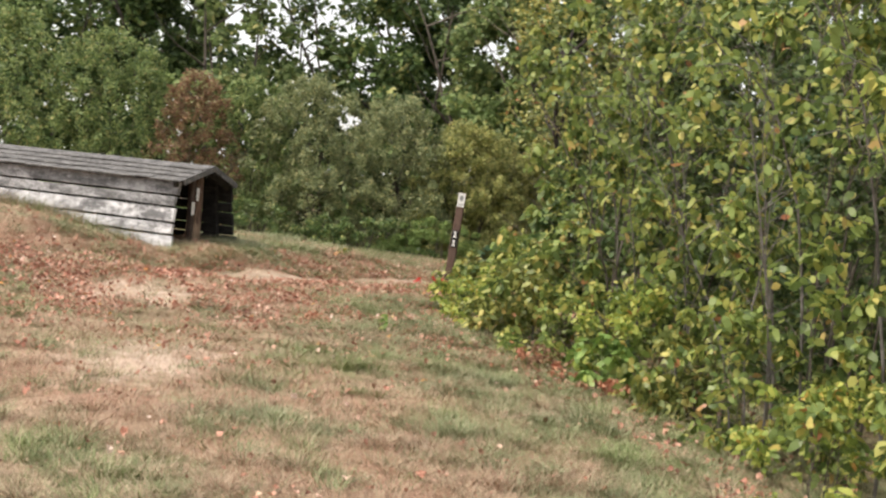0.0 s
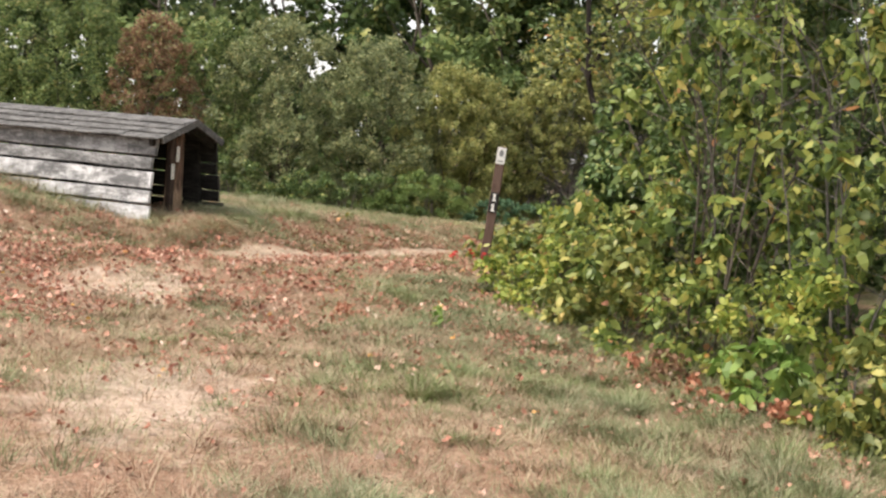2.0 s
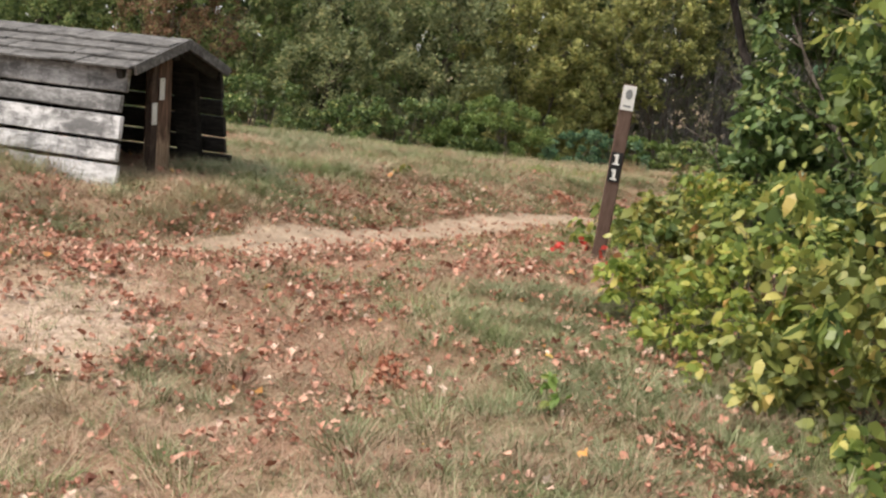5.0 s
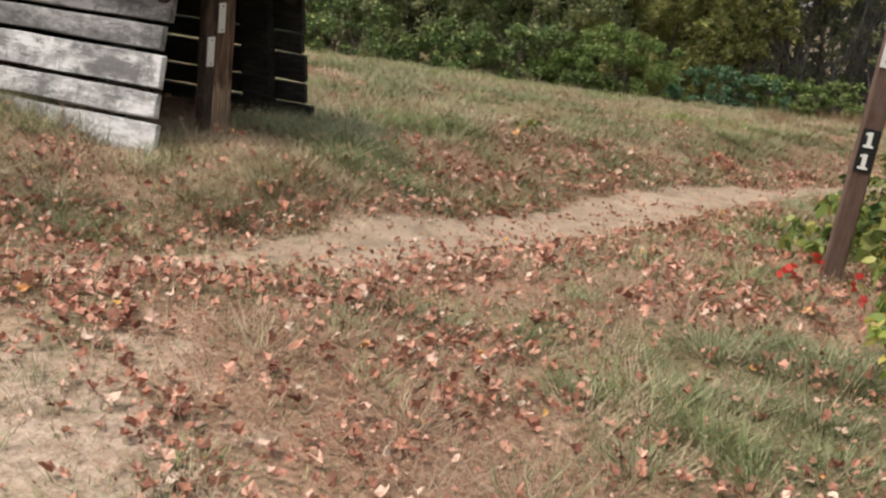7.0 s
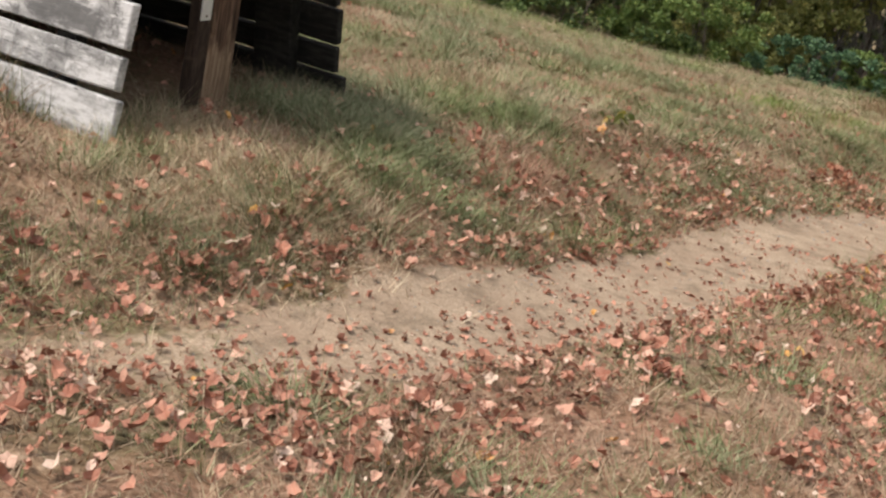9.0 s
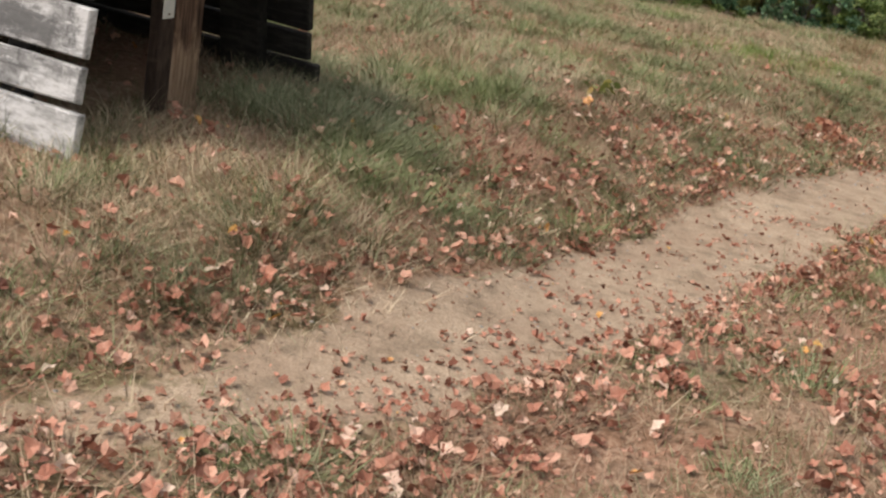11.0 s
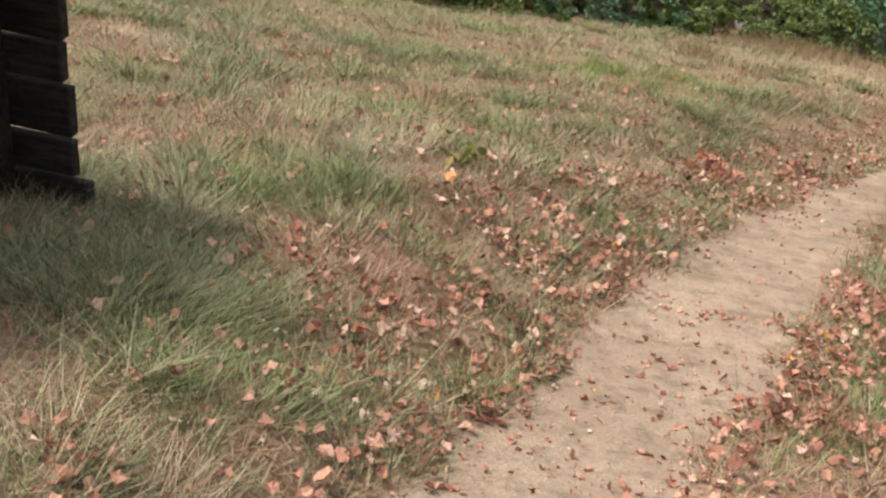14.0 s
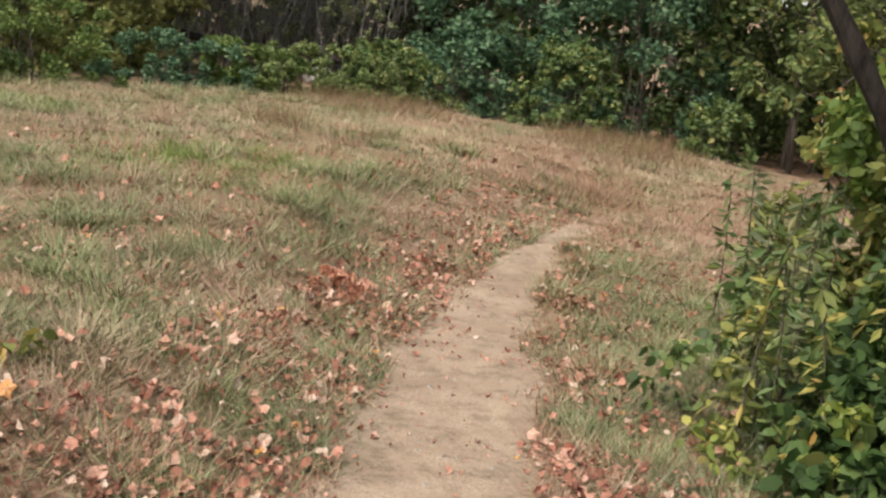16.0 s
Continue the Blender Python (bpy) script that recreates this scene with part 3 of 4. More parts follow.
OLIVE = leaf_material("olive_leaf", [(0.0, (0.109, 0.161, 0.0633)), (0.5, (0.215, 0.304, 0.116)), (0.9, (0.386, 0.456, 0.178)), (1.0, (0.526, 0.474, 0.211))], 0.5, 0.42)
RUSSET = leaf_material("russet_leaf", [(0.0, (0.17, 0.11, 0.07)), (0.4, (0.33, 0.19, 0.12)), (0.7, (0.44, 0.29, 0.18)), (0.85, (0.31, 0.3, 0.14)), (1.0, (0.36, 0.37, 0.17))], 0.5, 0.42)
BLUE_GREEN = leaf_material("blue_green_needle", [(0.0, (0.0547, 0.119, 0.0667)), (0.5, (0.109, 0.219, 0.123)), (1.0, (0.219, 0.347, 0.176))])
WOOD_DARK = leaf_material("shaded_wood_leaf", [(0.0, (0.045, 0.077, 0.029)), (0.6, (0.096, 0.15, 0.051)), (0.95, (0.19, 0.25, 0.082)), (1.0, (0.33, 0.31, 0.105))], 0.5, 0.32)
OAK_LEAF = leaf_material("dark_oak_leaf", [(0.0, (0.03, 0.06, 0.018)), (0.6, (0.06, 0.12, 0.032)), (0.95, (0.11, 0.18, 0.05)), (1.0, (0.3, 0.24, 0.07))], 0.65, 0.25)
RED_LEAF = leaf_material("scarlet_leaf", [(0.0, (0.4, 0.03, 0.025)), (1.0, (0.6, 0.07, 0.05))])

THICKET = leaf_material("thicket_leaf_green_to_yellow", [(0.0, (0.07, 0.115, 0.035)), (0.3, (0.17, 0.24, 0.07)), (0.62, (0.28, 0.36, 0.1)), (0.84, (0.43, 0.46, 0.13)), (0.95, (0.62, 0.56, 0.17)), (0.985, (0.56, 0.38, 0.15)), (1.0, (0.52, 0.2, 0.11))], 0.4, 0.42)

# the thicket beside the trail, from the start to the post
TALL = [
    # x, y, wide, deep, tall, leaves, label
    (3.5, 6.2, 1.4, 1.7, 3.8, 6800, "tall shrub with green and yellowing leaves on bare grey stems"),
    (3.05, 9.0, 1.5, 1.7, 4.4, 6800, "tall shrub with thinning yellow-green leaves and crooked stems"),
    (1.85, 11.5, 1.3, 1.3, 4.2, 6600, "tall leafy shrub with yellow and orange tinted leaves"),
    (2.3, 13.6, 1.0, 1.1, 3.8, 5200, "tall thin shrub with yellow-tipped leaves by the trail post"),
]
for k, (x, y, w, d, h, c, lb) in enumerate(TALL):
    bush("thicket_shrub", x, y, w, d, h, 0.05, c, THICKET, lb, "shrub", 21 + k, 120, 7, BARK, 0.0, 0.0, 0.012, (0.035, 0.085), 0.0, 2, 1.5, 0.6, 1.5)
bush("thicket_shrub", 2.7, 14.9, 1.2, 1.3, 3.4, 0.05, 9000, DEEP_GREEN, "deep green shrub in the shade behind the trail post", "shrub", 34, 80, 7)
bush("thicket_tree", 5.8, 8.0, 2.2, 2.5, 6.5, 0.06, 13000, WOOD_DARK, "dark leafy young tree behind the thicket", "tree", 25, 110, 6, None, 0.02)
bush("thicket_tree", 5.6, 12.2, 2.2, 2.4, 7.0, 0.06, 13000, WOOD_DARK, "dark leafy young tree behind the thicket", "tree", 26, 110, 6, None, 0.02)
bush("thicket_tree", 5.4, 16.0, 2.0, 2.2, 6.0, 0.06, 10000, WOOD_DARK, "dark leafy young tree behind the thicket", "tree", 27, 110, 6, None, 0.02)
bush("thicket_shrub", 3.0, 13.0, 1.1, 1.3, 4.2, 0.06, 8000, WOOD_DARK, "dark leafy shrub deep in the thicket", "shrub", 29, 90, 4, None, 0.0, 0.0, 0.014)
bush("thicket_shrub", 3.9, 10.6, 1.1, 1.3, 4.2, 0.06, 7000, WOOD_DARK, "dark leafy shrub deep in the thicket", "shrub", 30, 90, 4, None, 0.0, 0.0, 0.014)
bush("bare_shrub", 2.0, 9.6, 0.8, 0.8, 3.4, 0.05, 500, THICKET, "thin shrub with bare pale grey twigs", "shrub", 31, 40, 4, GREY_BARK, 0.3, 0.0, 0.011)
bush("bare_shrub", 2.3, 7.9, 0.8, 0.8, 3.4, 0.05, 500, THICKET, "thin shrub with bare pale grey twigs", "shrub", 32, 40, 4, GREY_BARK, 0.3, 0.0, 0.011)


def arching_branch(x, y, tall, reach, seed):
    """A long grey shoot that rises out of the thicket and bows over towards the grass, with side twigs and a few leaves."""
    r = random.Random(seed)
    ob = thing("arching_shoot", pose(x, y, at_ground(x, y)), "long bare grey shoot arching out of the thicket", "branch")
    pts = [Vector((-reach * (k / 12) ** 1.6 + r.uniform(-0.02, 0.02), -0.35 * reach * (k / 12) ** 2 + r.uniform(-0.02, 0.02), -0.1 + tall * math.sin(1.75 * k / 12))) for k in range(13)]
    bm = bmesh.new()
    tube(bm, pts, [0.013 * (1 - 0.065 * k) for k in range(13)], 6)
    part("shoot", bm, GREY_BARK, ob)
    tips = []
    for k in range(4, 13):
        bm = bmesh.new()
        tw = stem_path(r, pts[k], Vector((r.uniform(-1, 0.6), r.uniform(-1, 1), r.uniform(-0.3, 0.8))), r.uniform(0.25, 0.6), 5, 0.25)
        tube(bm, tw, [0.005 * (1 - 0.14 * j) for j in range(len(tw))], 4)
        part("twig", bm, GREY_BARK, ob)
        tips += [p + Vector((r.uniform(-0.04, 0.04), r.uniform(-0.04, 0.04), r.uniform(-0.03, 0.03))) for p in tw[1:] for _ in range(3)]
    leaf_cloud("foliage", np.array([tuple(p) for p in tips]), 0.045, 0.4, THICKET, seed, 1.5, 0.6, ob, oval=True)


for k, (x, y, h, q) in enumerate([(2.5, 11.0, 2.9, 1.3), (2.3, 10.2, 2.5, 0.9), (2.9, 9.6, 3.1, 1.3), (2.8, 8.4, 2.7, 1.0), (3.0, 7.4, 3.2, 1.2), (2.0, 12.4, 2.7, 1.1), (2.9, 6.4, 2.6, 0.8)]):
    arching_branch(x, y, h, q, 140 + k)
LOW = [
    # x, y, wide, deep, tall, leaves
    (2.5, 6.9, 0.6, 0.7, 0.8, 900), (2.2, 8.0, 0.5, 0.6, 1.2, 900), (2.0, 8.9, 0.5, 0.6, 0.7, 800), (1.75, 9.7, 0.5, 0.6, 1.0, 1100), (1.35, 10.7, 0.55, 0.6, 0.8, 1100), (1.1, 11.5, 0.55, 0.55, 1.15, 1300),
    (0.85, 12.3, 0.5, 0.6, 0.75, 1100), (1.1, 13.1, 0.55, 0.6, 1.05, 1200), (0.75, 13.7, 0.4, 0.5, 0.6, 800), (0.9, 14.5, 0.45, 0.5, 0.8, 800), (0.5, 13.1, 0.25, 0.4, 0.35, 300), (0.62, 11.6, 0.3, 0.4, 0.4, 350),
    (0.2, 13.2, 0.22, 0.25, 0.36, 240), (0.42, 13.75, 0.3, 0.3, 0.5, 420), (0.55, 14.35, 0.28, 0.3, 0.62, 420), (0.45, 12.6, 0.28, 0.35, 0.55, 420), (0.3, 15.0, 0.25, 0.25, 0.42, 260), (0.75, 15.1, 0.4, 0.3, 0.75, 620),
]
for k, (x, y, w, d, h, c) in enumerate(LOW):
    bush("understory_bush", x, y, w, d, 0.9 * h, 0.034 + 0.006 * (k % 3), int(1.25 * c), (LOW_YELLOW, THICKET, YELLOW_GREEN)[k % 3], "low bright yellow-green bush at the edge of the grass", "bush", 40 + k, 26, 5, BARK, 0.0, 0.0, 0.006, (0.08, 0.22), 0.0)
bush("seedling", 1.5, 9.3, 0.3, 0.35, 0.42, 0.055, 260, BRIGHT_GREEN, "fresh green broad-leaved seedling at the bush's foot", "plant", 51, 14, 3, None, 0.0, 0.0, 0.005)
for k, (x, y) in enumerate([(0.08, 14.3), (-0.12, 14.05), (0.14, 13.95)]):
    bush("sumac_sprig", x, y, 0.05, 0.05, 0.2, 0.028, 7, RED_LEAF, "small sprig of scarlet leaves at the post's foot", "plant", 53 + k, 4, 1, None, 0.5, 0.0, 0.002)

bush("shade_shrub", 1.55, 15.6, 0.65, 0.6, 1.35, 0.055, 2600, DEEP_GREEN, "dark green shrub in the shade beside the trail post", "shrub", 71, 40, 6, None, 0.0, 0.0, 0.01)
bush("shade_shrub", 2.7, 16.1, 0.9, 0.7, 3.2, 0.055, 7000, WOOD_DARK, "tall shaded shrub behind the trail post", "shrub", 72, 70, 6, None, 0.0, 0.0, 0.02)
bush("shade_shrub", 4.1, 18.2, 0.9, 0.9, 3.2, 0.055, 6000, WOOD_DARK, "tall shaded shrub beside the trail", "shrub", 73, 70, 6, None, 0.0, 0.0, 0.02)

EMBER = leaf_material("red_brown_leaf", [(0.0, (0.34, 0.12, 0.075)), (0.6, (0.53, 0.24, 0.15)), (1.0, (0.62, 0.34, 0.22))])
bush("red_ground_plant", -1.05, 11.67, 0.18, 0.3, 0.06, 0.018, 420, EMBER, "low patch of red-brown leaves in the grass", "plant", 91, 14, 2, None, 0.0, 0.0, 0.002)
bush("red_ground_plant", 1.3, 9.55, 0.26, 0.22, 0.17, 0.024, 300, EMBER, "low dark red plant at the thicket's foot", "plant", 97, 20, 4, None, 0.0, 0.0, 0.003)
bush("red_ground_plant", 0.95, 10.2, 0.2, 0.2, 0.15, 0.022, 200, EMBER, "low dark red plant at the thicket's foot", "plant", 98, 20, 4, None, 0.0, 0.0, 0.003)
bush("red_ground_plant", 1.1, 10.0, 0.3, 0.22, 0.22, 0.03, 330, RUSSET, "low red-brown plant at the thicket's foot", "plant", 95, 20, 4, None, 0.0, 0.0, 0.003)
bush("red_ground_plant", 1.5, 9.05, 0.25, 0.2, 0.16, 0.03, 200, EMBER, "low red-brown plant at the thicket's foot", "plant", 96, 20, 4, None, 0.0, 0.0, 0.003)
bush("red_ground_plant", 0.27, 19.17, 0.13, 0.18, 0.15, 0.014, 600, EMBER, "low patch of red-orange leaves in the grass", "plant", 92, 14, 2, None, 0.0, 0.0, 0.002)
bush("seedling", -1.35, 17.6, 0.1, 0.1, 0.12, 0.032, 34, YELLOW_GREEN, "small bright green weed in the meadow", "plant", 93, 6, 2, None, 0.0, 0.0, 0.003)
bush("seedling", -0.3, 11.4, 0.08, 0.08, 0.16, 0.03, 40, BRIGHT_GREEN, "small light green weed in the grass", "plant", 94, 6, 2, None, 0.0, 0.0, 0.003)

bush("shade_shrub", 1.8, 16.25, 0.5, 0.45, 2.5, 0.05, 4200, DEEP_GREEN, "tall deep green shrub behind the trail post", "shrub", 74, 60, 5, None, 0.0, 0.0, 0.015)

# the far edge of the meadow
FAR = [
    # name, x, y, wide, deep, tall, leaf, count, material, label, category
    ("hedge_bush", -17.5, 30.5, 2.8, 2.0, 5.0, 0.06, 5000, OLIVE, "large olive green bush at the meadow's edge", "bush"),
    ("hedge_bush", -13.8, 30.0, 2.7, 2.0, 4.9, 0.06, 7000, OLIVE, "large olive green bush at the meadow's edge", "bush"),
    ("hedge_bush", -10.8, 29.4, 2.3, 1.8, 4.7, 0.06, 13000, OLIVE, "large olive green bush at the meadow's edge", "bush"),
    ("hedge_bush", -8.3, 29.4, 1.9, 1.7, 4.5, 0.055, 17000, OLIVE, "large olive green bush at the meadow's edge", "bush"),
    ("russet_bush", -6.1, 28.9, 1.3, 1.1, 3.7, 0.045, 15000, RUSSET, "rust brown bush among green ones", "bush"),
    ("hedge_bush", -4.9, 29.6, 1.3, 1.3, 3.9, 0.05, 12000, OLIVE, "yellowish green bush at the meadow's edge", "bush"),
    ("willow_bush", -3.4, 29.2, 1.7, 1.6, 4.0, 0.045, 24000, GREY_GREEN, "broad grey-green willow bush at the meadow's edge", "bush"),
    ("willow_bush", -1.4, 29.2, 1.6, 1.5, 3.8, 0.045, 22000, GREY_GREEN, "broad grey-green willow bush at the meadow's edge", "bush"),
    ("hedge_bush", 0.3, 29.6, 1.4, 1.3, 3.4, 0.05, 17000, OLIVE_GOLD, "yellowish olive bush at the meadow's edge", "bush"),
    ("hedge_bush", 1.0, 30.2, 1.1, 1.2, 3.2, 0.05, 13000, OLIVE_GOLD, "yellowish olive bush at the meadow's edge", "bush"),
    ("bramble", -7.0, 27.5, 1.6, 0.7, 0.9, 0.05, 5000, DEEP_GREEN, "low green brambles before the bushes", "bramble"),
    ("bramble", -4.4, 27.3, 1.6, 0.7, 0.9, 0.045, 7000, DEEP_GREEN, "low green brambles before the bushes", "bramble"),
    ("bramble", -1.8, 27.4, 1.6, 0.7, 0.9, 0.05, 6000, DEEP_GREEN, "low green brambles before the bushes", "bramble"),
    ("bramble", -0.2, 27.5, 1.3, 0.6, 1.0, 0.034, 11000, MID_GREEN, "low bright green brambles before the bushes", "bramble"),
    ("bramble", 1.6, 28.2, 1.1, 0.6, 0.62, 0.04, 6000, BLUE_GREEN, "low blue-green brambles before the woodland", "bramble"),
    ("bramble", 3.3, 28.5, 1.4, 0.6, 0.66, 0.04, 8000, OLIVE, "low green brambles before the woodland", "bramble"),
    ("hedge_bush", 1.75, 31.0, 0.75, 0.8, 2.9, 0.05, 9000, OLIVE_GOLD, "yellowish olive bush at the meadow's edge", "bush"),
    ("bramble", 2.5, 28.5, 1.0, 0.5, 0.6, 0.034, 8000, MID_GREEN, "low green brambles before the woodland", "bramble"),
    ("bramble", 4.2, 28.7, 1.0, 0.5, 0.55, 0.034, 7000, OLIVE, "low olive brambles before the woodland", "bramble"),
    ("bramble", 4.6, 28.7, 1.0, 0.8, 0.7, 0.05, 3500, DEEP_GREEN, "low green brambles before the woodland", "bramble"),
    ("spruce_bush", 6.9, 30.2, 1.3, 1.3, 4.2, 0.055, 14000, BLUE_GREEN, "bushy blue-green young conifer by the meadow", "conifer"),
    ("spruce_bush", 8.0, 28.2, 1.3, 1.3, 4.4, 0.055, 14000, BLUE_GREEN, "bushy blue-green young conifer by the meadow", "conifer"),
    ("wood_edge_bush", 6.7, 27.9, 0.7, 0.7, 1.25, 0.05, 4000, DEEP_GREEN, "low dark green bush at the wood's foot", "bush"),
    ("wood_edge_bush", 5.8, 29.2, 0.7, 0.7, 1.2, 0.05, 4000, BLUE_GREEN, "low blue-green bush at the wood's foot", "bush"),
    ("wood_edge_bush", 7.9, 26.2, 0.5, 0.5, 0.8, 0.05, 1800, DEEP_GREEN, "low dark green bush at the wood's foot", "bush"),
]
for k, (nm, x, y, w, d, h, lf, c, mt, lb, ct) in enumerate(FAR):
    fine = h > 2 and ct == "bush"
    bush(nm, x, y, w, d, h, 0.82 * lf if fine else 0.75 * lf if ct == "bramble" else lf, int(1.2 * c) if fine else int(1.4 * c) if ct == "bramble" else c, mt, lb, ct, 300 + k, 260 if fine else 90 if h > 2 else 60, 6, None, 0.0, 0.0, 0.015, (0.035, 0.1) if fine else (0.07, 0.17), 0.0 if fine else 0.15, 1, 1.7 if fine else 1.0, -0.35 if fine else 0.2, 2.0 if fine else 1.6)
EDGE = [
    # x, y, wide, tall, low, material
    (9.4, 26.4, 1.7, 6.0, 0.16, OLIVE), (9.6, 24.0, 1.6, 6.0, 0.2, OLIVE), (9.8, 21.4, 1.8, 6.5, 0.05, OLIVE), (10.0, 29.6, 1.8, 7.0, 0.03, DEEP_GREEN), (11.6, 27.2, 2.0, 7.5, 0.0, WOOD_DARK), (11.8, 24.2, 2.0, 7.5, 0.0, WOOD_DARK), (11.8, 20.8, 2.2, 7.5, 0.0, WOOD_DARK),
]
for k, (x, y, w, h, lo, mt) in enumerate(EDGE):
    bush("edge_tree", x, y, w, w, h, 0.07, 13000, mt, "leafy dark tree with slim trunks at the wood's edge", "tree", 350 + k, 90, 3, None, lo, 0.0, 0.045)
for k, (x, y, w, h, lo) in enumerate([(2.3, 30.8, 0.85, 3.5, 0.28), (3.2, 31.3, 0.85, 3.9, 0.5), (4.2, 32.0, 0.8, 4.2, 0.52)]):
    bush("willow_tree", x, y, w, w, h, 0.042, 9000, OLIVE_GOLD, "slim olive-gold tree with a bare grey foot at the wood's edge", "tree", 370 + k, 150, 6, DEAD_BARK, lo, 0.0, 0.018, (0.05, 0.12), 0.0, 1, 1.5, -0.2, 1.9)
WOOD = [
    # x, y, tall, material, fullness
    (-24, 38, 10, WOOD_DARK, 0.4), (-20, 37, 10, DEEP_GREEN, 0.4), (-17, 35, 10, WOOD_DARK, 0.5), (-14, 36, 10.5, WOOD_DARK, 0.9), (-11.2, 35, 10, DEEP_GREEN, 1.4), (-8.6, 36, 10.5, WOOD_DARK, 1.4), (-6.4, 34.5, 8.5, OLIVE, 0.65), (-4.3, 36, 9, WOOD_DARK, 0.35), (-2.0, 35, 8.6, DEEP_GREEN, 1.2), (-0.2, 37, 8.6, WOOD_DARK, 0.9), (1.4, 33.6, 8.0, OLIVE, 1.3), (4.6, 35.5, 8.5, GREY_GREEN, 0.4), (6.6, 36, 9, WOOD_DARK, 1), (9.2, 34.5, 9, WOOD_DARK, 1), (12, 32, 9, WOOD_DARK, 1), (13.8, 28.5, 9, WOOD_DARK, 1), (14, 24, 9, WOOD_DARK, 1),
]
for k, (x, y, h, mt, full) in enumerate(WOOD):
    bush("woodland_tree", x, y, 2.2, 2.0, h, 0.135, int(10500 * full), mt, "tall dark green woodland tree behind the meadow", "tree", 400 + k, 90, 3, None, 0.42 if 1 < x < 6 else 0.06, 0.0, 0.08, (0.09, 0.2), 0.25, 1)
for k in range(14):
    x, y = 2.0 + 0.25 * k + RNG.uniform(-0.15, 0.15), 31.2 + RNG.uniform(-0.6, 0.9)
    bush("grey_sapling", x, y, 0.16, 0.16, RNG.uniform(3.4, 4.6), 0.04, 420, GREY_GREEN, "thin grey nearly bare sapling at the wood's edge", "sapling", 440 + k, 20, 2, DEAD_BARK, 0.15, 0.0, 0.014, (0.3, 0.6), 0.1, 0)
bush("wood_edge_bush", 4.9, 29.8, 0.7, 0.6, 0.8, 0.05, 5000, DEEP_GREEN, "low green bush before the grey saplings", "bush", 460, 40, 4, None, 0.0, 0.0, 0.015)
bush("woodland_tree", 2.9, 33.0, 1.7, 1.5, 8.0, 0.1, 13000, DEEP_GREEN, "tall deep green woodland tree behind the meadow", "tree", 461, 90, 3, None, 0.42, 0.0, 0.08, (0.09, 0.2), 0.25, 1)


def far_woods():
    """The depth of the wood behind its edge, as one mass of leaves."""
    g = np.random.default_rng(31)
    n = 44000
    a = g.uniform(0, 1, n)
    x = -34 + 56 * a
    y = 38.5 + g.uniform(0, 4, n) - 0.06 * np.clip(x - 6, 0, None) ** 2
    z = g.uniform(-0.5, 5.6, n) * (0.8 + 0.2 * np.sin(x * 1.3) * np.sin(x * 0.37)) * (1 + 0.7 * smooth(-5.5, -9, x))
    thin = (g.random(n) < 0.6) | (z > 1.8) | (x < 2.2) | (x > 7.5)
    x, y, z = x[thin], y[thin], z[thin]
    ob = leaf_cloud("far_woods", np.stack([x, y, z], 1), 0.2, 0.5, WOOD_DARK, 32)
    tagged(ob, "dark mass of distant woodland leaves behind the trees", "woodland", kind="stuff")
    n = 30000
    y = g.uniform(-12, 40, n)
    x = 8.2 + 0.5 * np.clip(y - 14, 0, None) + g.uniform(0, 3, n)
    z = g.uniform(-0.5, 6.5, n)
    ob = leaf_cloud("far_woods", np.stack([x, y, z], 1), 0.17, 0.5, WOOD_DARK, 33)
    tagged(ob, "dark mass of woodland leaves behind the thicket", "woodland", kind="stuff")


far_woods()


def bare_twigs():
    """A tangle of leafless grey twigs between the saplings."""
    g = np.random.default_rng(41)
    n = 2200
    x, y = g.uniform(1.7, 6.2, n), g.uniform(31.2, 34.0, n)
    z = height(x, y) + g.uniform(-0.1, 2.2, n)
    d = np.stack([g.normal(0, 0.28, n), g.normal(0, 0.28, n), g.uniform(0.4, 1.0, n)], 1) * g.uniform(0.5, 1.4, n)[:, None]
    b = np.stack([x, y, z], 1)
    w = g.uniform(0.004, 0.011, n)[:, None]
    s1, s2 = np.array([[1.0, 0, 0]]) * w, np.array([[0.0, 1.0, 0]]) * w
    v = np.stack([b + s1, b - 0.5 * s1 + s2, b - 0.5 * s1 - s2, b + d], 1).reshape(-1, 3)
    f = (np.array([(0, 1, 3), (1, 2, 3), (2, 0, 3)])[None] + 4 * np.arange(n)[:, None, None]).ravel()
    tagged(new("bare_twigs", mesh_from("bare_twigs", v, f, 3, [DEAD_BARK])), "tangle of bare grey twigs at the wood's edge", "twigs", kind="stuff")


bare_twigs()


def old_log():
    ob = thing("fallen_log", pose(3.6, 30.8, at_ground(3.6, 30.8), 0, 0, -4), "dark fallen log lying along a low stone wall", "log")
    bm = bmesh.new()
    pts = [Vector((-1.9 + 0.48 * k, 0.04 * math.sin(2.1 * k), 0.5 - 0.027 * k + 0.025 * math.sin(1.7 * k))) for k in range(9)]
    tube(bm, pts, [0.055 - 0.002 * k for k in range(9)], 8)
    part("trunk", bm, DARK_BARK, ob)
    for x, h in ((-1.6, 0.48), (0.1, 0.4), (1.6, 0.3)):
        part("stub", box(0.08, 0.08, h + 0.1, (x, 0, h / 2 - 0.05), 0.015), DARK_BARK, ob)


old_log()


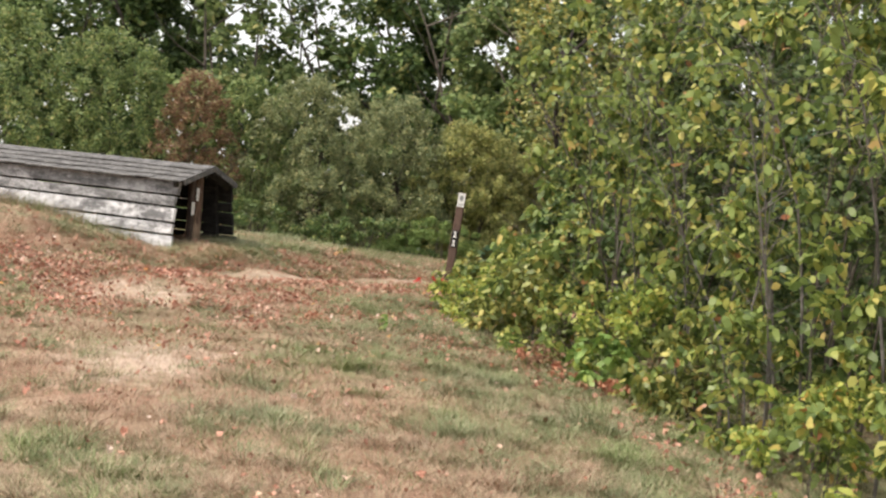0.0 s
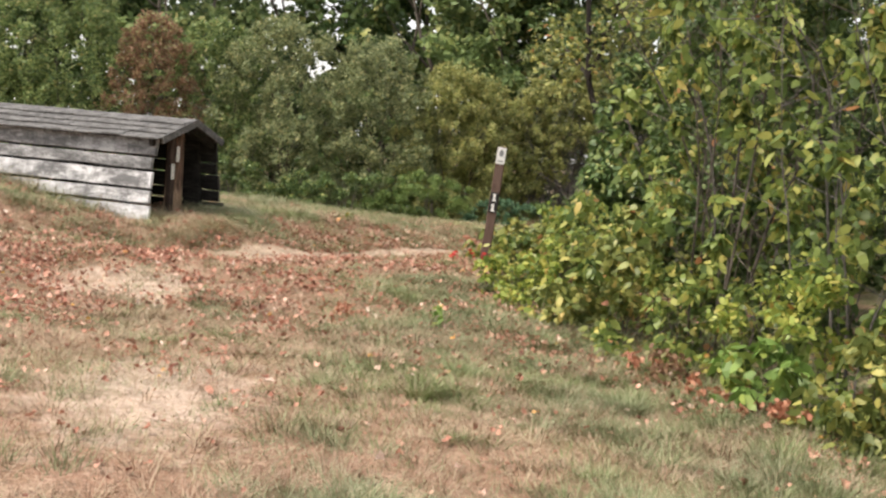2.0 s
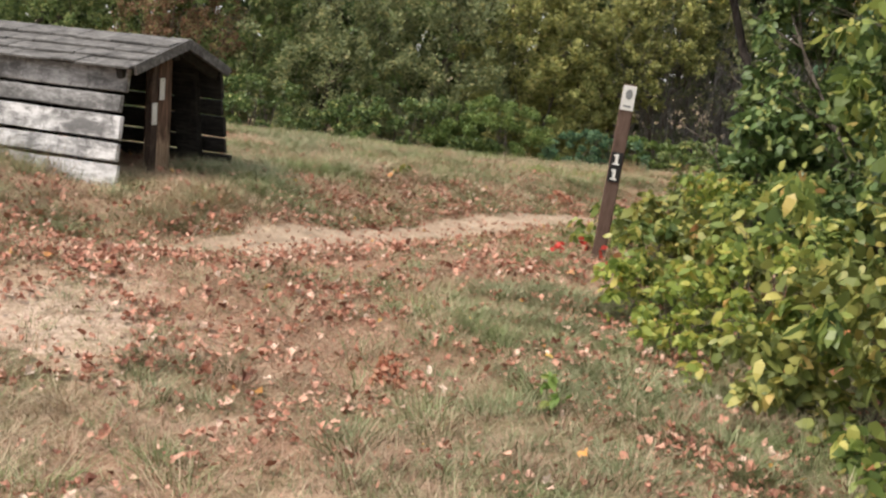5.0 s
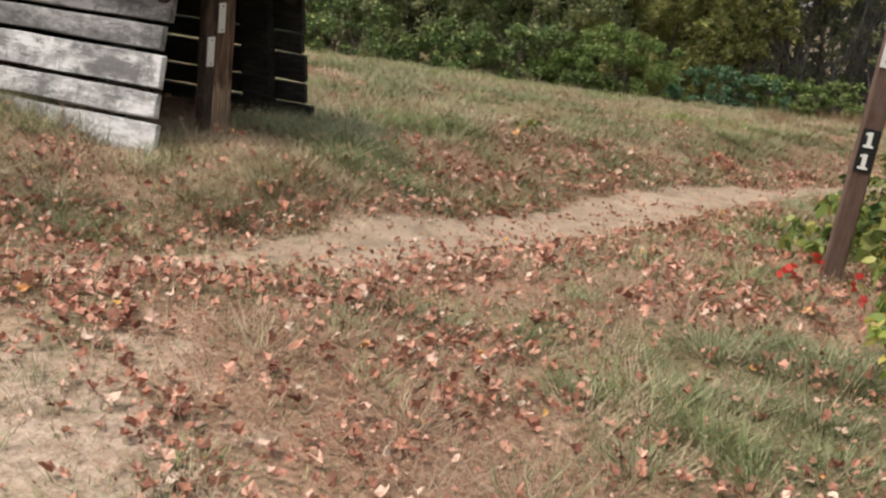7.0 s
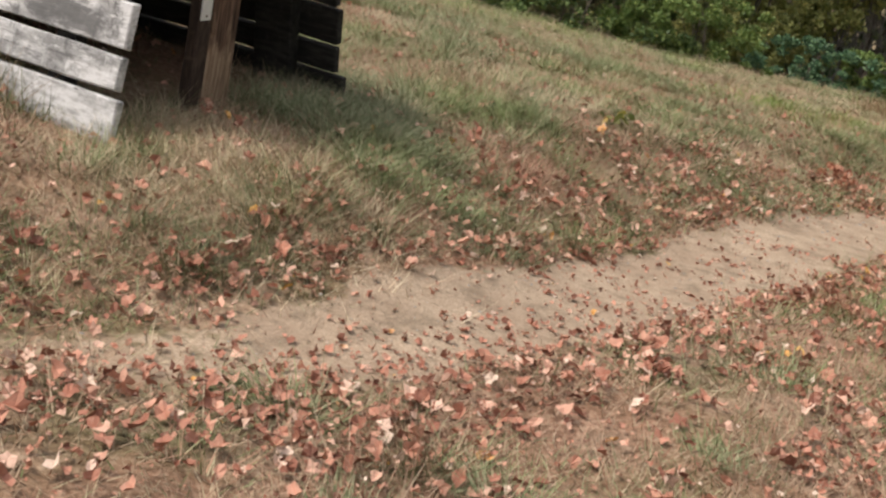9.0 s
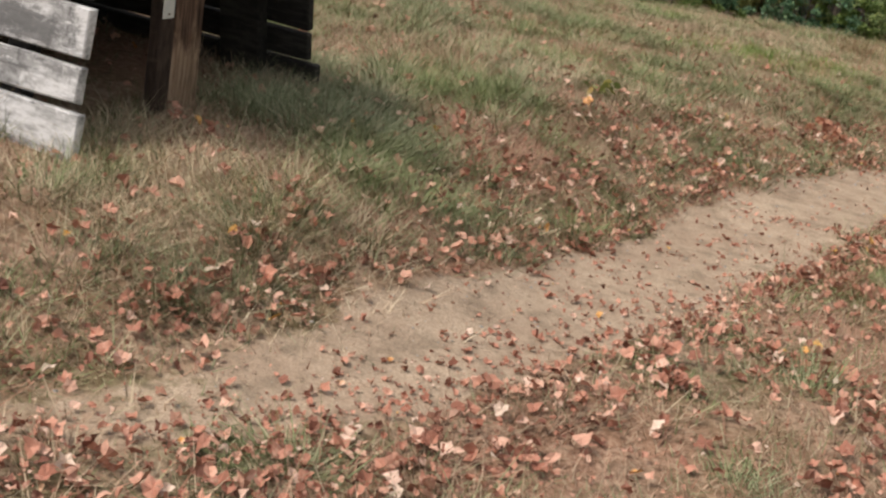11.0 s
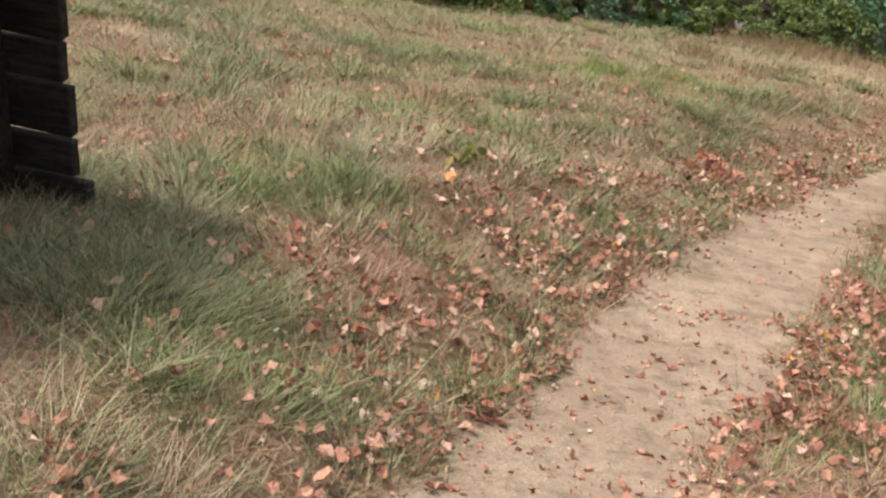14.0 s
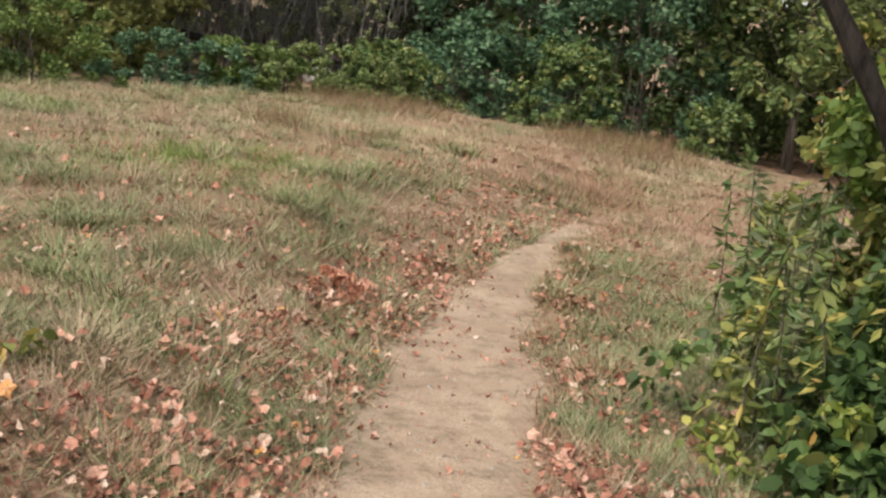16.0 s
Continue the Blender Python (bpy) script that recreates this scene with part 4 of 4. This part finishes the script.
def stone(x, y, s, seed):
    r = random.Random(seed)
    bm = bmesh.new()
    bmesh.ops.create_icosphere(bm, subdivisions=2, radius=1)
    for v in bm.verts:
        k = noise.noise_vector(v.co * 1.3 + Vector((seed, 0, 0)))
        v.co = Vector((v.co.x * s * 1.3, v.co.y * s, v.co.z * s * 0.75)) + k * s * 0.3
    ob = part("field_stone", bm, STONE, None)
    ob.matrix_world = pose(x, y, at_ground(x, y) + s * r.uniform(0.3, 0.6), 0, 0, r.uniform(0, 180))
    tagged(ob, "pale grey field stone of a tumbled wall", "stone", "tumbled stone wall")


for k in range(16):
    stone(4.3 + 0.1 * k + RNG.uniform(-0.1, 0.1), 30.6 - 0.06 * k + RNG.uniform(-0.3, 0.3), RNG.uniform(0.1, 0.2), 500 + k)

# shrubs and weeds along the trail past the post
bush("trailside_shrub", 2.95, 17.7, 0.85, 0.9, 3.1, 0.045, 8000, YELLOW_GREEN, "leafy light green shrub hanging over the trail", "shrub", 61, 70, 6, None, 0.0, 0.0, 0.015)
bush("trailside_shrub", 2.15, 16.4, 0.7, 0.7, 0.9, 0.05, 2200, DEEP_GREEN, "low deep green shrub beside the trail", "shrub", 62, 40, 5, None, 0.0, 0.0, 0.01)
bush("trailside_shrub", 5.3, 19.2, 0.8, 0.9, 1.6, 0.045, 3500, YELLOW_GREEN, "leafy green shrub beside the trail", "shrub", 63, 60, 6, None, 0.0, 0.0, 0.015)
for k, (x, y, w, h, c) in enumerate([(1.62, 16.95, 0.36, 0.4, 420), (2.1, 17.35, 0.42, 0.75, 900), (2.55, 17.2, 0.5, 1.0, 1300), (2.75, 18.1, 0.45, 1.15, 1300), (2.05, 16.7, 0.4, 0.6, 700)]):
    bush("trailside_bush", x, y, w, w, h, 0.042, int(1.5 * c), (DEEP_GREEN, THICKET, DEEP_GREEN, YELLOW_GREEN, THICKET)[k], "low leafy green bush at the trail's edge", "bush", 80 + k, 24, 4, None, 0.0, 0.0, 0.006, (0.15, 0.3), 0.1)
for k, (x, y, w, h, c) in enumerate([(1.0, 16.78, 0.22, 0.26, 130), (1.25, 16.55, 0.25, 0.3, 170), (1.35, 17.0, 0.28, 0.42, 260), (1.65, 17.15, 0.3, 0.55, 340), (1.7, 16.6, 0.35, 0.5, 380), (2.0, 17.45, 0.3, 0.75, 420)]):
    bush("oak_seedling", x + 0.12, y, w, w, h, 0.046, int(2.3 * c), OAK_LEAF, "low oak seedling with broad dark green leaves", "plant", 110 + k, 16, 3, None, 0.0, 0.0, 0.006, (0.2, 0.4), 0.1)
for k, (x, y, w, h, c) in enumerate([(2.95, 18.3, 0.5, 2.2, 3800), (3.5, 18.9, 0.6, 2.5, 4500)]):
    bush("trailside_shrub", x, y, w, w, h, 0.045, c, YELLOW_GREEN if k else BRIGHT_GREEN, "airy light green shrub around the leaning trunk", "shrub", 120 + k, 60, 6, None, 0.0, 0.0, 0.009, (0.1, 0.24), 0.1)
bush("oak_seedling", 1.45, 16.75, 0.3, 0.3, 0.34, 0.07, 150, DEEP_GREEN, "low oak seedling with dark green leaves", "plant", 64, 14, 3, None, 0.0, 0.0, 0.006)


def weed(x, y, tall, seed, mat, label):
    """A tall meadow weed: one upright stalk with drooping narrow leaves."""
    r = random.Random(seed)
    ob = thing("tall_weed", pose(x, y, at_ground(x, y)), label, "weed", "weeds by the trail")
    bm = bmesh.new()
    sp = stem_path(r, Vector((0, 0, -0.05)), Vector((r.uniform(-0.12, 0.12), r.uniform(-0.1, 0.1), 1)), tall, 8, 0.07)
    tube(bm, sp, [0.006 * (1 - 0.09 * k) for k in range(9)], 5)
    part("stalk", bm, BARK, ob)
    pts = []
    for k in range(int(70 * tall)):
        q = r.uniform(0.12, 1.0) * 7.9
        a = sp[int(q)].lerp(sp[int(q) + 1], q % 1)
        pts.append((a.x, a.y, a.z))
    leaf_cloud("foliage", np.array(pts), 0.026, 0.4, mat, seed, 3.0, 0.45, ob)


for k in range(34):
    weed(1.15 + 0.045 * k + RNG.uniform(-0.15, 0.15), 17.05 + 0.06 * k + RNG.uniform(-0.25, 0.25), RNG.uniform(0.5, 1.05), 600 + k, (YELLOW_GREEN, DEEP_GREEN, GREY_GREEN)[k % 3], "tall green meadow weed with narrow drooping leaves")


for k, (x, y, h, mt) in enumerate([(1.0, 16.95, 0.3, YELLOW_GREEN), (1.12, 17.3, 0.42, YELLOW_GREEN), (1.2, 16.85, 0.36, LOW_YELLOW), (1.3, 17.5, 0.5, YELLOW_GREEN), (1.05, 17.6, 0.34, DEEP_GREEN), (1.45, 17.75, 0.6, DEEP_GREEN), (1.28, 17.15, 0.45, DEEP_GREEN), (0.9, 17.15, 0.2, LOW_YELLOW)]):
    bush("verge_plant", x, y, 0.12, 0.12, h, 0.034, int(240 * h), mt, "leafy weed with yellowing leaves at the trail's verge", "plant", 640 + k, 10, 3, None, 0.1, 0.0, 0.004, (0.2, 0.4), 0.0, 1)


def leaning_trunk():
    x, y = 2.39, 17.5
    ob = thing("cherry_tree", pose(x, y, at_ground(x, y)), "dark leaning tree trunk with rough bark over the shrubs", "tree")
    bm = bmesh.new()
    pts = [Vector(p) for p in ((0.0, 0, -0.15), (-0.1, 0.03, 0.3), (-0.22, 0.07, 0.65), (-0.35, 0.13, 1.02), (-0.43, 0.22, 1.23), (-0.53, 0.33, 1.45), (-0.66, 0.45, 1.7), (-0.85, 0.5, 2.3), (-0.95, 0.5, 3.4))]
    tube(bm, pts, [0.062, 0.054, 0.048, 0.045, 0.043, 0.05, 0.041, 0.038, 0.032], 10)
    part("trunk", bm, DARK_BARK, ob)
    r = random.Random(8)
    for k in (7, 7, 8, 8):
        bm = bmesh.new()
        sp = stem_path(r, pts[k], Vector((r.uniform(-0.2, 1), r.uniform(-1, 1), 0.7)), 1.4, 6, 0.25)
        tube(bm, sp, [0.035 * (1 - 0.13 * j) for j in range(len(sp))], 6)
        part("limb", bm, DARK_BARK, ob)
    g = np.random.default_rng(77)
    cs = g.uniform((-1.6, -1.0, 2.3), (1.4, 1.2, 4.2), (26, 3))
    leaf_cloud("foliage", crown_points(g, 5000, cs, np.full((26, 3), 0.4)), 0.045, 0.4, YELLOW_GREEN, 78, parent=ob)


leaning_trunk()


# ---- grass and fallen leaves ----
def blades(name, label, mat, n, area, tall, wide, seed, keep, tuft=0.0, lie=0.6, per=60):
    """Thin leaning blades of grass; with tuft they stand in tussocks whose blades fan out and lie one way."""
    g = np.random.default_rng(seed)
    x, y = g.uniform(area[0], area[1], n), g.uniform(area[2], area[3], n)
    a = g.uniform(0, 2 * math.pi, n)
    h = tall * g.uniform(0.4, 1.3, n)
    if tuft:
        m = max(1, n // per)
        tx, ty, ta, th = g.uniform(area[0], area[1], m), g.uniform(area[2], area[3], m), g.uniform(0, 6.28, m), g.uniform(0.5, 1.35, m)
        k = g.integers(0, m, n)
        ox, oy = g.normal(0, tuft, n), g.normal(0, tuft, n)
        x, y, h = tx[k] + ox, ty[k] + oy, h * th[k]
        a = np.arctan2(oy + 0.6 * tuft * np.sin(ta[k]), ox + 0.6 * tuft * np.cos(ta[k])) + g.normal(0, 0.5, n)
    ok = g.random(n) < keep(x, y)
    x, y, a, h = x[ok], y[ok], a[ok], h[ok]
    n = len(x)
    z = height(x, y) - 0.004
    lean = g.uniform(0.2, 1.0 + 2 * lie, n) * h
    w = wide * g.uniform(0.6, 1.4, n)
    b = np.stack([x, y, z], 1)
    turn = a + 1.57 + g.uniform(-0.7, 0.7, n)
    side = np.stack([np.cos(turn) * w, np.sin(turn) * w, 0 * w], 1)
    tip = b + np.stack([np.cos(a) * lean, np.sin(a) * lean, h * 0.9], 1)
    v = np.stack([b - side, b + side, tip], 1).reshape(-1, 3)
    return tagged(new(name, mesh_from(name, v, np.arange(3 * n), 3, [mat])), label, "grass", kind="stuff")


def under_roof(x, y):
    """Inside the plank shelter, where no grass grows."""
    along, across = -0.945 * (x + 2.935) + 0.327 * (y - 15.454), -0.327 * (x + 2.935) - 0.945 * (y - 15.454)
    return smooth(-0.05, 0.25, along) * (1 - smooth(0.55, 0.75, np.abs(across))) * (along < 3.3)


def grass_keep(x, y):
    return (1 - trail_mask(x, y)) ** 2 * (1 - 0.93 * under_roof(x, y)) * (1 - 0.85 * bare_mask(x, y))


def green_keep(x, y):
    return grass_keep(x, y) * np.clip(0.15 + 0.75 * smooth(-0.15, 0.45, wobble(x, y, 1.9) + 0.5 * wobble(x, y, 4.7)) + lush_mask(x, y), 0, 1)


def dry_keep(x, y):
    return grass_keep(x, y) * np.clip(1.15 - 0.7 * green_keep(x, y), 0, 1)


def crest_keep(x, y):
    crest = smooth(-1.5, 3.0, x - 0.2 * (y - 20)) * smooth(19.5, 22.5, y) + 0.25 * smooth(24, 26.5, y)
    return grass_keep(x, y) * np.clip(crest, 0, 1) * (0.35 + 0.65 * smooth(-0.4, 0.4, wobble(x, y, 1.1)))


def pale_keep(x, y):
    return grass_keep(x, y) * smooth(0.1, 0.6, wobble(x + 5, y, 1.4) + 0.5 * wobble(x, y + 3, 3.9))


def rust_keep(x, y):
    d = trail_side(x, y)
    return grass_keep(x, y) * np.clip(0.85 * np.exp(-((d - 0.5) / 1.3) ** 2) + 0.4 * smooth(-0.2, 0.5, wobble(x + 1, y + 2, 1.2)) * (x < 0.6), 0, 1)


def fresh_keep(x, y):
    return np.exp(-(((x - 0.5) / 0.9) ** 2 + ((y - 21.7) / 0.7) ** 2)) + 0.5 * smooth(-0.5, -3, x) * smooth(23, 25.5, y)


NEAR = (-5.2, 3.2, 5.0, 18.5)
FIELD = (-8, 7.5, 17.5, 28)
blades("dry_grass", "short dry straw-coloured meadow grass", DRY_BLADE, 200000, NEAR, 0.042, 0.002, 1, dry_keep)
blades("green_grass", "short green meadow grass among the dry", GREEN_BLADE, 200000, NEAR, 0.045, 0.002, 2, green_keep)
blades("green_tussocks", "soft tussocks of green meadow grass", GREEN_BLADE, 150000, NEAR, 0.085, 0.0019, 3, green_keep, 0.055, 0.5, 170)
blades("dry_tussocks", "soft tussocks of pale dry grass", DRY_BLADE, 110000, NEAR, 0.085, 0.0018, 6, dry_keep, 0.06, 0.6)
blades("far_grass", "dry grass of the far meadow", DRY_BLADE, 100000, FIELD, 0.05, 0.003, 4, dry_keep)
blades("crest_grass", "pale straw-coloured grass on the meadow's crest", STRAW_BLADE, 90000, FIELD, 0.085, 0.0026, 15, crest_keep, 0.12, 0.5)
blades("pale_tussocks", "pale dry tussocks among the green grass", STRAW_BLADE, 45000, (-5, 4, 12, 21), 0.08, 0.0017, 16, pale_keep, 0.07, 0.5, 170)
blades("rust_grass", "matted rust-brown dead grass by the trail", RUST_BLADE, 110000, (-5, 3, 9, 21), 0.05, 0.002, 18, rust_keep, 0.09, 0.8)
blades("far_green_grass", "green grass of the far meadow", GREEN_BLADE, 100000, FIELD, 0.05, 0.003, 5, green_keep)
blades("far_green_tussocks", "green grass tussocks of the far meadow", GREEN_BLADE, 90000, FIELD, 0.09, 0.0026, 8, green_keep, 0.08, 0.5, 150)
blades("far_dry_tussocks", "dry grass tussocks of the far meadow", DRY_BLADE, 60000, FIELD, 0.1, 0.0026, 9, dry_keep, 0.08, 0.5)
blades("meadow_tussocks", "large soft tussocks of green and pale grass", GREEN_BLADE, 85000, (-5, 3, 15.3, 22), 0.12, 0.0017, 13, green_keep, 0.075, 0.45, 230)
blades("bank_tussocks", "soft green and straw tussocks on the bank before the shelter", GREEN_BLADE, 60000, (-4.6, -0.4, 13.4, 17.5), 0.1, 0.0017, 20, lambda x, y: grass_keep(x, y) * smooth(0.1, 0.5, trail_side(x, y)) * smooth(-0.5, 0.3, wobble(x, y, 2.4)), 0.06, 0.6, 170)
blades("bank_straw", "pale dead grass lying over the bank", STRAW_BLADE, 26000, (-4.6, 0.2, 13.4, 18.5), 0.1, 0.0015, 21, lambda x, y: grass_keep(x, y) * smooth(0.1, 0.5, trail_side(x, y)) * smooth(-0.2, 0.5, wobble(x + 1, y, 1.8)), 0.07, 0.9, 120)
blades("mouth_grass", "long dark green grass beside the shelter's mouth", GREEN_BLADE, 26000, (-3.1, -1.6, 14.9, 16.4), 0.1, 0.0017, 22, lambda x, y: np.exp(-(((x + 2.45) / 0.4) ** 2 + ((y - 15.7) / 0.4) ** 2)), 0.06, 0.9, 150)
blades("fresh_grass", "fresh bright green grass patch in the meadow", BRIGHT_GREEN, 22000, (-7, 3, 19.5, 27.5), 0.07, 0.0028, 17, fresh_keep, 0.1, 0.4)
blades("meadow_rust_tufts", "rust-brown tufts of dead grass in the meadow", RUST_BLADE, 80000, (-5, 5, 15.5, 24), 0.085, 0.002, 27, lambda x, y: grass_keep(x, y) * smooth(-0.15, 0.4, wobble(x + 4, y, 1.5) + 0.6 * wobble(x, y + 2, 3.7)), 0.08, 0.5, 140)
blades("clover_patch", "small patch of fresh bright green grass in the meadow", BRIGHT_GREEN, 16000, (-0.6, 1.6, 20.9, 23.2), 0.075, 0.003, 23, lambda x, y: np.exp(-(((x - 0.45) / 0.6) ** 2 + ((y - 22.0) / 0.5) ** 2)), 0.08, 0.4)
blades("far_fresh_grass", "cool green grass on the far side of the meadow", BRIGHT_GREEN, 20000, (-9, 1, 24, 28), 0.08, 0.0032, 24, lambda x, y: smooth(0.8, -2.5, x) * (0.3 + 0.7 * smooth(-0.2, 0.5, wobble(x, y, 1.3))), 0.1, 0.4)
blades("foreground_tufts", "uneven tufts of straw and rusty grass", DRY_BLADE, 60000, (-3.0, 1.9, 4.4, 11.5), 0.085, 0.0019, 25, lambda x, y: grass_keep(x, y) * (0.25 + 0.75 * smooth(-0.4, 0.3, wobble(x + 2, y, 2.1))), 0.05, 0.7, 130)
blades("foreground_green_tufts", "small soft tufts of green grass", GREEN_BLADE, 34000, (-3.0, 1.9, 4.4, 11.5), 0.085, 0.0019, 26, lambda x, y: grass_keep(x, y) * smooth(-0.1, 0.4, wobble(x, y + 4, 2.7)), 0.05, 0.6, 130)
blades("verge_tussocks", "soft green tussocks along the thicket", GREEN_BLADE, 46000, (-1.2, 1.8, 6.5, 13.5), 0.11, 0.0019, 14, green_keep, 0.065, 0.5, 220)
blades("straw_mound", "matted mound of pale pinkish straw before the shelter", STRAW_BLADE, 20000, (-3.3, -1.9, 13.9, 15.2), 0.09, 0.0016, 10, lambda x, y: np.exp(-(((x + 2.6) / 0.4) ** 2 + ((y - 14.55) / 0.32) ** 2)), 0.07, 0.7)
blades("wall_grass", "tall dry grass growing against the shelter's wall", DRY_BLADE, 16000, (-6.2, -3.3, 14.5, 16.2), 0.2, 0.0018, 11, lambda x, y: np.exp(-((y - 14.72 + 0.346 * (x + 3.2)) / 0.16) ** 2) * smooth(-3.3, -4.2, x), 0.06, 0.2)
blades("wall_green_grass", "tall green grass growing against the shelter's wall", GREEN_BLADE, 12000, (-6.2, -3.3, 14.5, 16.2), 0.17, 0.002, 12, lambda x, y: np.exp(-((y - 14.7 + 0.346 * (x + 3.2)) / 0.2) ** 2), 0.06, 0.2)
blades("russet_grass", "tall russet seed grass on the meadow's rise", RUSSET, 30000, (1.5, 8.5, 22, 28), 0.24, 0.0025, 7, lambda x, y: grass_keep(x, y) * smooth(0.1, 0.5, wobble(x, y, 0.8)), 0.0, 0.1)


def leaf_shape(seed):
    """A dry crumpled leaf about one unit long, as rings of points and its faces: lobed like maple, or oval."""
    r = random.Random(seed)
    n = 10 if seed % 3 else 8
    rim = []
    for k in range(n):
        a = 2 * math.pi * k / n
        q = 0.52 * ((r.uniform(0.8, 1.1) if k % 2 == 0 else r.uniform(0.58, 0.85)) if seed % 3 else r.uniform(0.8, 1.0))
        rim.append((math.cos(a) * q, math.sin(a) * q * (r.uniform(0.75, 0.95) if seed % 3 else r.uniform(0.5, 0.6))))
    fold, cup, twist = r.uniform(0.2, 1.7), r.uniform(-0.4, 1.3), r.uniform(-1.3, 1.3)
    pts = [(0, 0, 0)] + [(x, y, fold * abs(y) * 0.7 + cup * x * x + twist * x * y + r.uniform(-0.2, 0.2)) for x, y in rim]
    faces = [(0, 1 + k, 1 + (k + 1) % n) for k in range(n)]
    return np.array(pts), np.array(faces)


SHAPES = [leaf_shape(k) for k in range(24)]


def litter_density(x, y):
    d = trail_side(x, y)
    near = (1.9 - 1.1 * (d < 0) * smooth(16, 17.5, y)) * np.exp(-((np.abs(d) - 0.34) / 0.26) ** 2)
    down = (d < 0) * np.exp(-(np.abs(d) / 2.6) ** 2) * 0.85 * (1 - 0.8 * smooth(16, 18, y))
    up = (d > 0) * np.exp(-(d / 1.15) ** 2) * (0.36 + 0.4 * smooth(15, 16.5, y))
    clump = 0.2 + 0.8 * smooth(-0.3, 0.6, wobble(x, y, 2.3) + 0.8 * wobble(x, y, 6.1))
    edge = 0.9 * np.exp(-((x - np.interp(y, [6, 7.7, 9.1, 10, 10.8, 12.3], [2.0, 1.7, 1.35, 1.0, 0.45, 0.25])) / 0.3) ** 2) * (y < 12.6)
    return np.clip((0.09 + near + down + up) * clump + edge * clump, 0, 1) * (1 - (0.22 + 0.48 * smooth(14.6, 16.5, y)) * trail_mask(x, y)) * (1 - 0.75 * smooth(18.5, 22, y)) * (0.35 + 0.65 * smooth(7, 11, y)) * (1 - 0.6 * np.exp(-(((x + 2.5) / 0.7) ** 2 + ((y - 15.3) / 0.8) ** 2)))


def litter():
    g = np.random.default_rng(9)
    n = 215000
    x, y = g.uniform(-5.5, 3.2, n), g.uniform(4.8, 23, n)
    ok = g.random(n) < litter_density(x, y)
    x, y = x[ok], y[ok]
    z = height(x, y)
    on_trail = trail_mask(x, y)
    lift = (0.004 + 0.03 * g.random(len(x))) * (1 - on_trail)
    vs, fs, base = [], [], 0
    for k in range(len(x)):
        p, f = SHAPES[k % 24]
        s = 0.012 + 0.05 * g.random() ** 2.3
        s *= 1 - 0.4 * on_trail[k]
        e = Euler((g.normal(0, 0.45), g.normal(0, 0.45), g.uniform(0, 6.28))).to_matrix()
        q = (p * s) @ np.array(e).T
        q[:, 2] -= q[:, 2].min()
        vs.append(q + (x[k], y[k], z[k] + lift[k]))
        fs.append(f + base)
        base += len(p)
    me = mesh_from("fallen_leaves", np.concatenate(vs), np.concatenate(fs).ravel(), 3, [LITTER], False)
    tagged(new("fallen_leaves", me), "dry curled red-brown fallen leaves strewn over the grass", "leaves", kind="stuff")


litter()


def pebbles():
    """Small stones and crumbs on the trodden sand."""
    g = np.random.default_rng(19)
    n = 9000
    x, y = g.uniform(-4, 3.6, n), g.uniform(12.6, 22, n)
    ok = g.random(n) < trail_mask(x, y) * 0.7
    x, y = x[ok], y[ok]
    z = height(x, y)
    unit = np.array([(1, 0, 0), (0, 1, 0), (-1, 0, 0), (0, -1, 0), (0, 0, 0.8), (0, 0, -0.8)], float)
    face = np.array([(0, 1, 4), (1, 2, 4), (2, 3, 4), (3, 0, 4), (1, 0, 5), (2, 1, 5), (3, 2, 5), (0, 3, 5)])
    s = (0.003 + 0.009 * g.random(len(x)) ** 4)[:, None, None]
    v = unit[None] * s * g.uniform(0.6, 1.2, (len(x), 6, 1)) + np.stack([x, y, z], 1)[:, None]
    f = (face[None] + 6 * np.arange(len(x))[:, None, None]).ravel()
    me = mesh_from("pebbles", v.reshape(-1, 3), f, 3, [STONE])
    tagged(new("pebbles", me), "small pale stones scattered on the sandy trail", "pebbles", kind="stuff")


pebbles()
